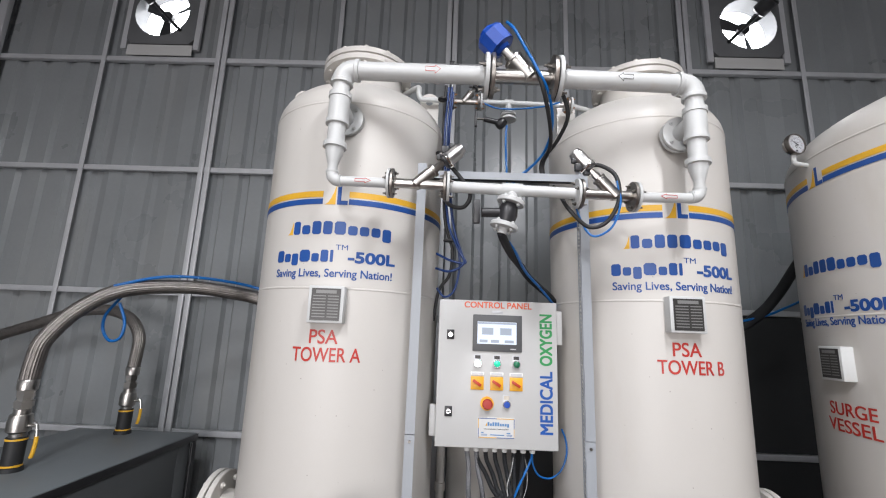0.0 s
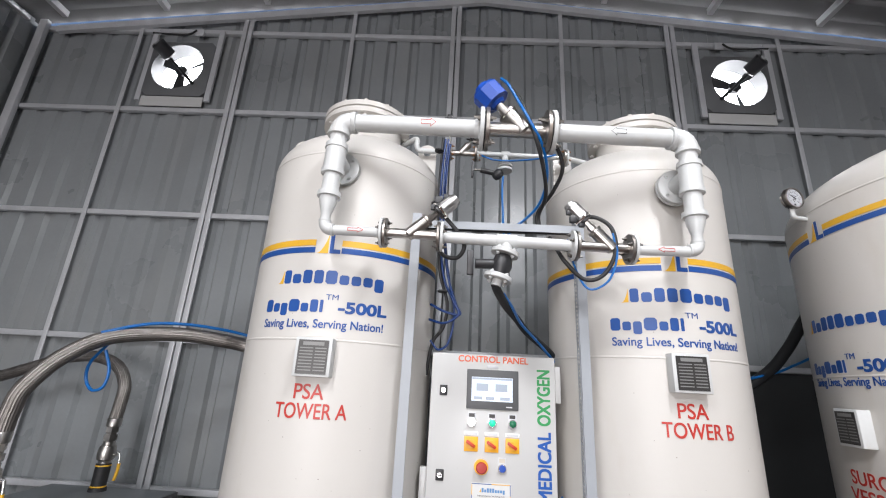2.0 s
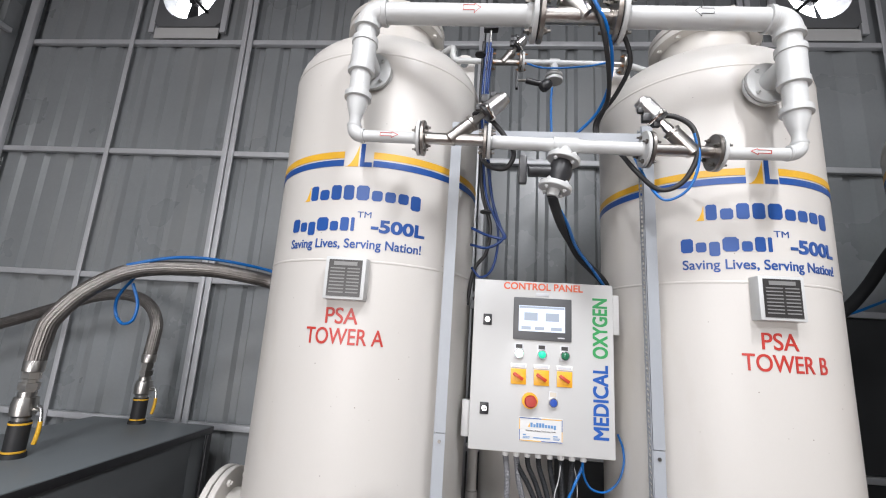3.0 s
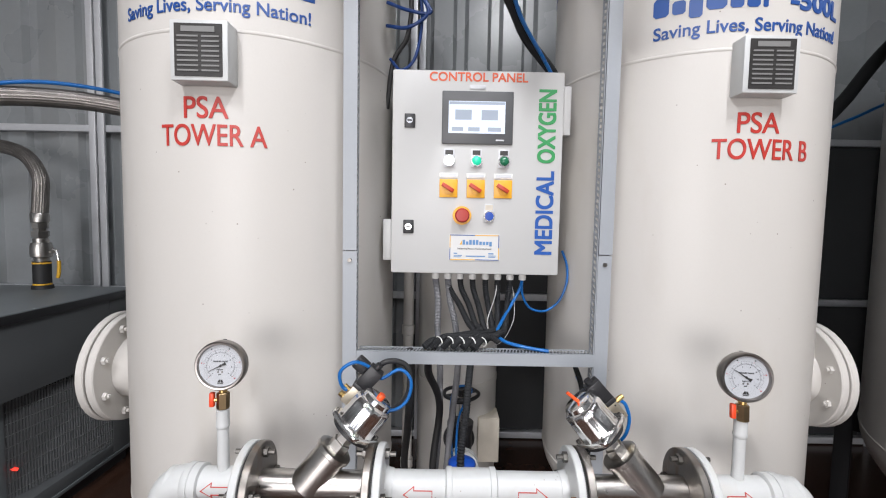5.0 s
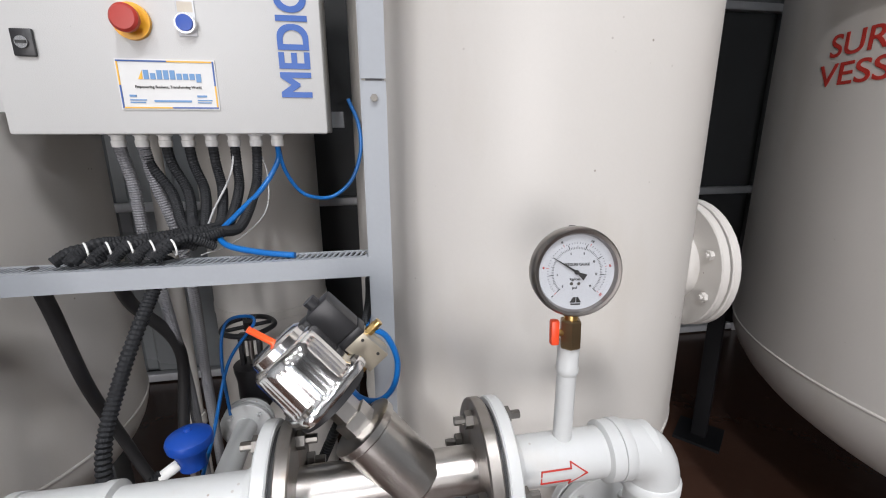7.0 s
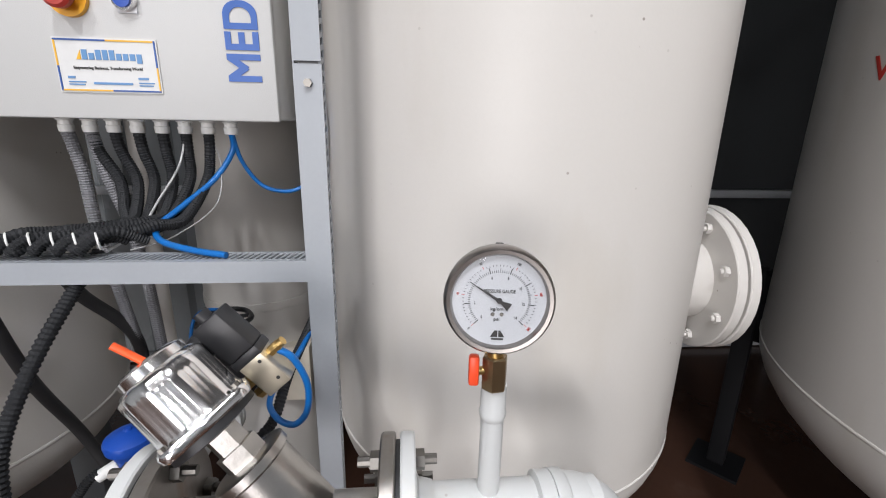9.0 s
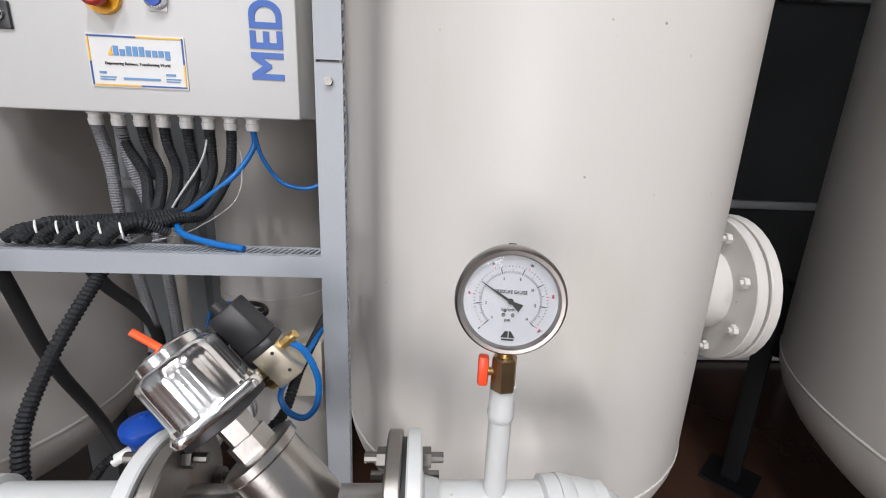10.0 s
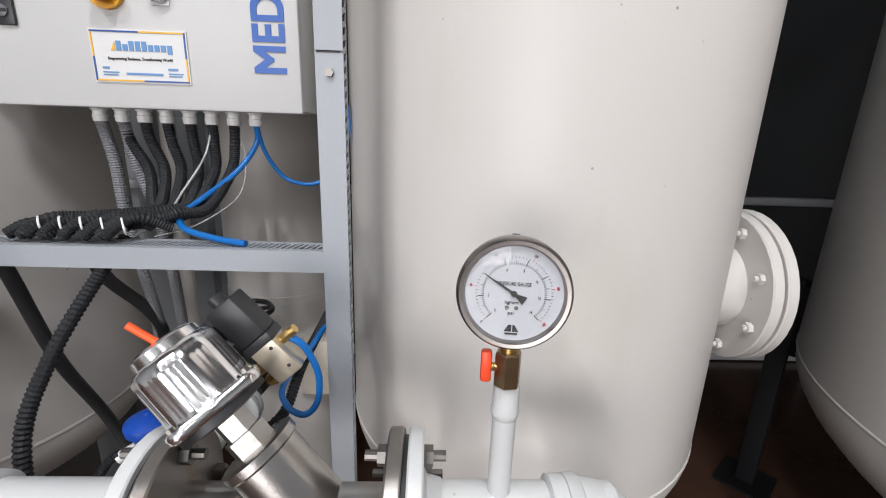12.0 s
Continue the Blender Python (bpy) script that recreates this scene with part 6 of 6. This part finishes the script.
part("top_edge", box(B(), (DX1 + 0.0005, DY0, DZ - 0.045), (DX1 + 0.008, DY1, DZ - 0.004), 0.002), M_PLASTIC, dry, "black edge strip")
part("corner_post", box(B(), (DX1 - 0.011, DY1 - 0.05, 0.06), (DX1 + 0.003, DY1 - 0.002, DZ - 0.046), 0.003), M_PLASTIC, dry)
part("plinth", box(B(), (DX0 + 0.05, DY0 + 0.05, 0), (DX1 - 0.05, DY1 - 0.05, 0.08)), M_PLASTIC, dry)
part("louvre_recess", box(B(), (DX1 - 0.1185, LY0, LZ0), (DX1 - 0.114, LY1, LZ1)), M_INK, dry)
for a in (LY0 + 0.004, LY1 - 0.004):   # two slatted grilles that lean in to the middle
    for k in range(40):
        u = (k + 0.5) / 40
        y, x = a + (LYC - a) * u, DX1 - 0.018 - 0.085 * u
        part("louvre_slat", box(B(), (x - 0.005, y - 0.0028, LZ0 + 0.002), (x + 0.005, y + 0.0028, LZ1 - 0.002)), M_GRILL, dry)
    for k in range(9):
        z = LZ0 + 0.03 + k * 0.055
        bm = tube(B(), [(DX1 - 0.012, a, z), (DX1 - 0.099, LYC, z)], 0.0022, 6, smooth=False)
        part("cross_wire", bm, M_GRILL, dry)
part("centre_bar", box(B(), (DX1 - 0.11, LYC - 0.014, LZ0 + 0.001), (DX1 - 0.09, LYC + 0.014, LZ1 - 0.001), 0.002), M_DRYTOP, dry)
part("bottom_edge", box(B(), (DX1 - 0.0115, DY0 + 0.02, 0.082), (DX1 - 0.004, DY1 - 0.055, 0.1), 0.001), M_DRYTOP, dry, "pale lower edge strip")
part("indicator", rod(B(), (DX1 - 0.098, LYC + 0.05, 0.3), (DX1 - 0.075, LYC + 0.05, 0.3), 0.007, 10), M_LED_RED, dry, "red indicator lamp")


def port(x, y, label, hand):
    e = thing("hose_fitting", label, "valve", "dryer hose fittings", (x, y, DZ))
    part("stub", revolve(B(), (0, 0, 0), (0, 0, 1), [(0, 0.052), (0.02, 0.05), (0.022, 0.043), (0.16, 0.043), (0.162, 0.03)], 28), M_BLACK, e, "black wrapped pipe stub")
    for z in (0.022, 0.145):
        part("band", revolve(B(), (0, 0, z), (0, 0, 1), [(0, 0.0425), (0.001, 0.0445), (0.009, 0.0445), (0.01, 0.0425)], 28), M_YELLOW, e, "yellow band")
    part("ball_valve", revolve(B(), (0, 0, 0.158), (0, 0, 1), [(0, 0.034), (0.02, 0.036), (0.03, 0.05), (0.075, 0.052), (0.11, 0.046), (0.112, 0.036), (0.135, 0.036), (0.136, 0.03)], 24), M_STEEL, e, smooth=30)
    part("hose_nut", revolve(B(), (0, 0, 0.29), (0, 0, 1), [(0, 0.034), (0.012, 0.034), (0.013, 0.042), (0.045, 0.042), (0.046, 0.032), (0.06, 0.032), (0.062, 0.038), (0.1, 0.038)], 6), M_STEEL, e, smooth=20)
    part("crimp", revolve(B(), (0, 0, 0.385), (0, 0, 1), [(0, 0.038), (0.003, 0.043), (0.05, 0.0445), (0.054, 0.042)], 28), M_STEEL, e)
    bm = B()
    rod(bm, (0.045, 0, 0.215), (0.085, 0, 0.215), 0.008, 12)
    part("spindle", bm, M_STEEL, e)
    part("handle", tube(B(), [(0.07, 0, 0.232), (0.085, 0, 0.226), (0.094, 0, 0.205), (0.1, 0, 0.165)], 0.0078, 10), M_POLISH, e, "silver bent lever")
    part("handle_sleeve", tube(B(), [(0.1, 0, 0.166), (0.1, 0, 0.13), (0.096, 0, 0.09), (0.09, 0, 0.065)], 0.0095, 10), M_YELLOW, e, "yellow lever sleeve")
    return e


port(-2.43, 4.16, "steel ball valve fitting with yellow lever on the dryer", 1)
port(-2.37, 3.33, "large steel ball valve fitting on the dryer top", 1)
hose("braided_hose", "steel-braided hose arching from the dryer out of the room", [(-2.43, 4.16, 1.48), (-2.43, 4.17, 1.58), (-2.45, 4.19, 1.7), (-2.56, 4.22, 1.82), (-2.75, 4.24, 1.875), (-2.976, 4.24, 1.852), (-3.25, 4.24, 1.76), (-3.6, 4.24, 1.64), (-4.0, 4.2, 1.5), (-4.28, 4.1, 1.4)], 0.0375, M_BRAID, group="braided hoses", seg=44, flute=0.0016)
hose("braided_hose", "steel-braided hose arching from the dryer behind tower A", [(-2.37, 3.33, 1.48), (-2.362, 3.33, 1.58), (-2.34, 3.34, 1.69), (-2.26, 3.42, 1.85), (-2.12, 3.55, 1.975), (-1.87, 3.74, 2.02), (-1.65, 3.87, 2.005), (-1.5, 3.95, 1.975), (-1.2, 3.98, 1.88), (-0.9, 3.9, 1.75), (-0.78, 3.74, 1.7)], 0.041, M_BRAID, group="braided hoses", seg=44, flute=0.0016)
hose("air_tube", "bright blue air tube tied along the braided hose", [(-2.155, 3.5, 1.99), (-2.0, 3.6, 2.055), (-1.86, 3.7, 2.08), (-1.69, 3.82, 2.075), (-1.512, 3.93, 2.045), (-1.2, 3.96, 1.95)], 0.0095, M_BLUE, "air tube", group="blue air tubes")
hose("air_tube", "bright blue air tube hanging in a loop from the hose", [(-2.09, 3.55, 2.0), (-2.155, 3.56, 1.92), (-2.235, 3.58, 1.826), (-2.25, 3.6, 1.74), (-2.2, 3.6, 1.68), (-2.14, 3.6, 1.7), (-2.13, 3.6, 1.79), (-2.165, 3.58, 1.9)], 0.0085, M_BLUE, "air tube", group="blue air tubes")
hose("rubber_hose", "thick black hose running between tower B and the surge vessel", [(1.05, 3.7, 1.6), (1.4, 3.88, 1.75), (1.754, 3.9, 1.96), (1.92, 3.9, 2.12), (2.1, 3.9, 2.36), (2.3, 3.85, 2.6)], 0.032, M_CORR)
hose("air_tube", "blue air tube beside the thick black hose", [(1.2, 3.8, 1.85), (1.75, 3.88, 1.96), (1.95, 3.9, 2.03), (2.1, 3.9, 2.1), (2.3, 3.88, 2.2)], 0.008, M_BLUE, "air tube", group="blue air tubes")
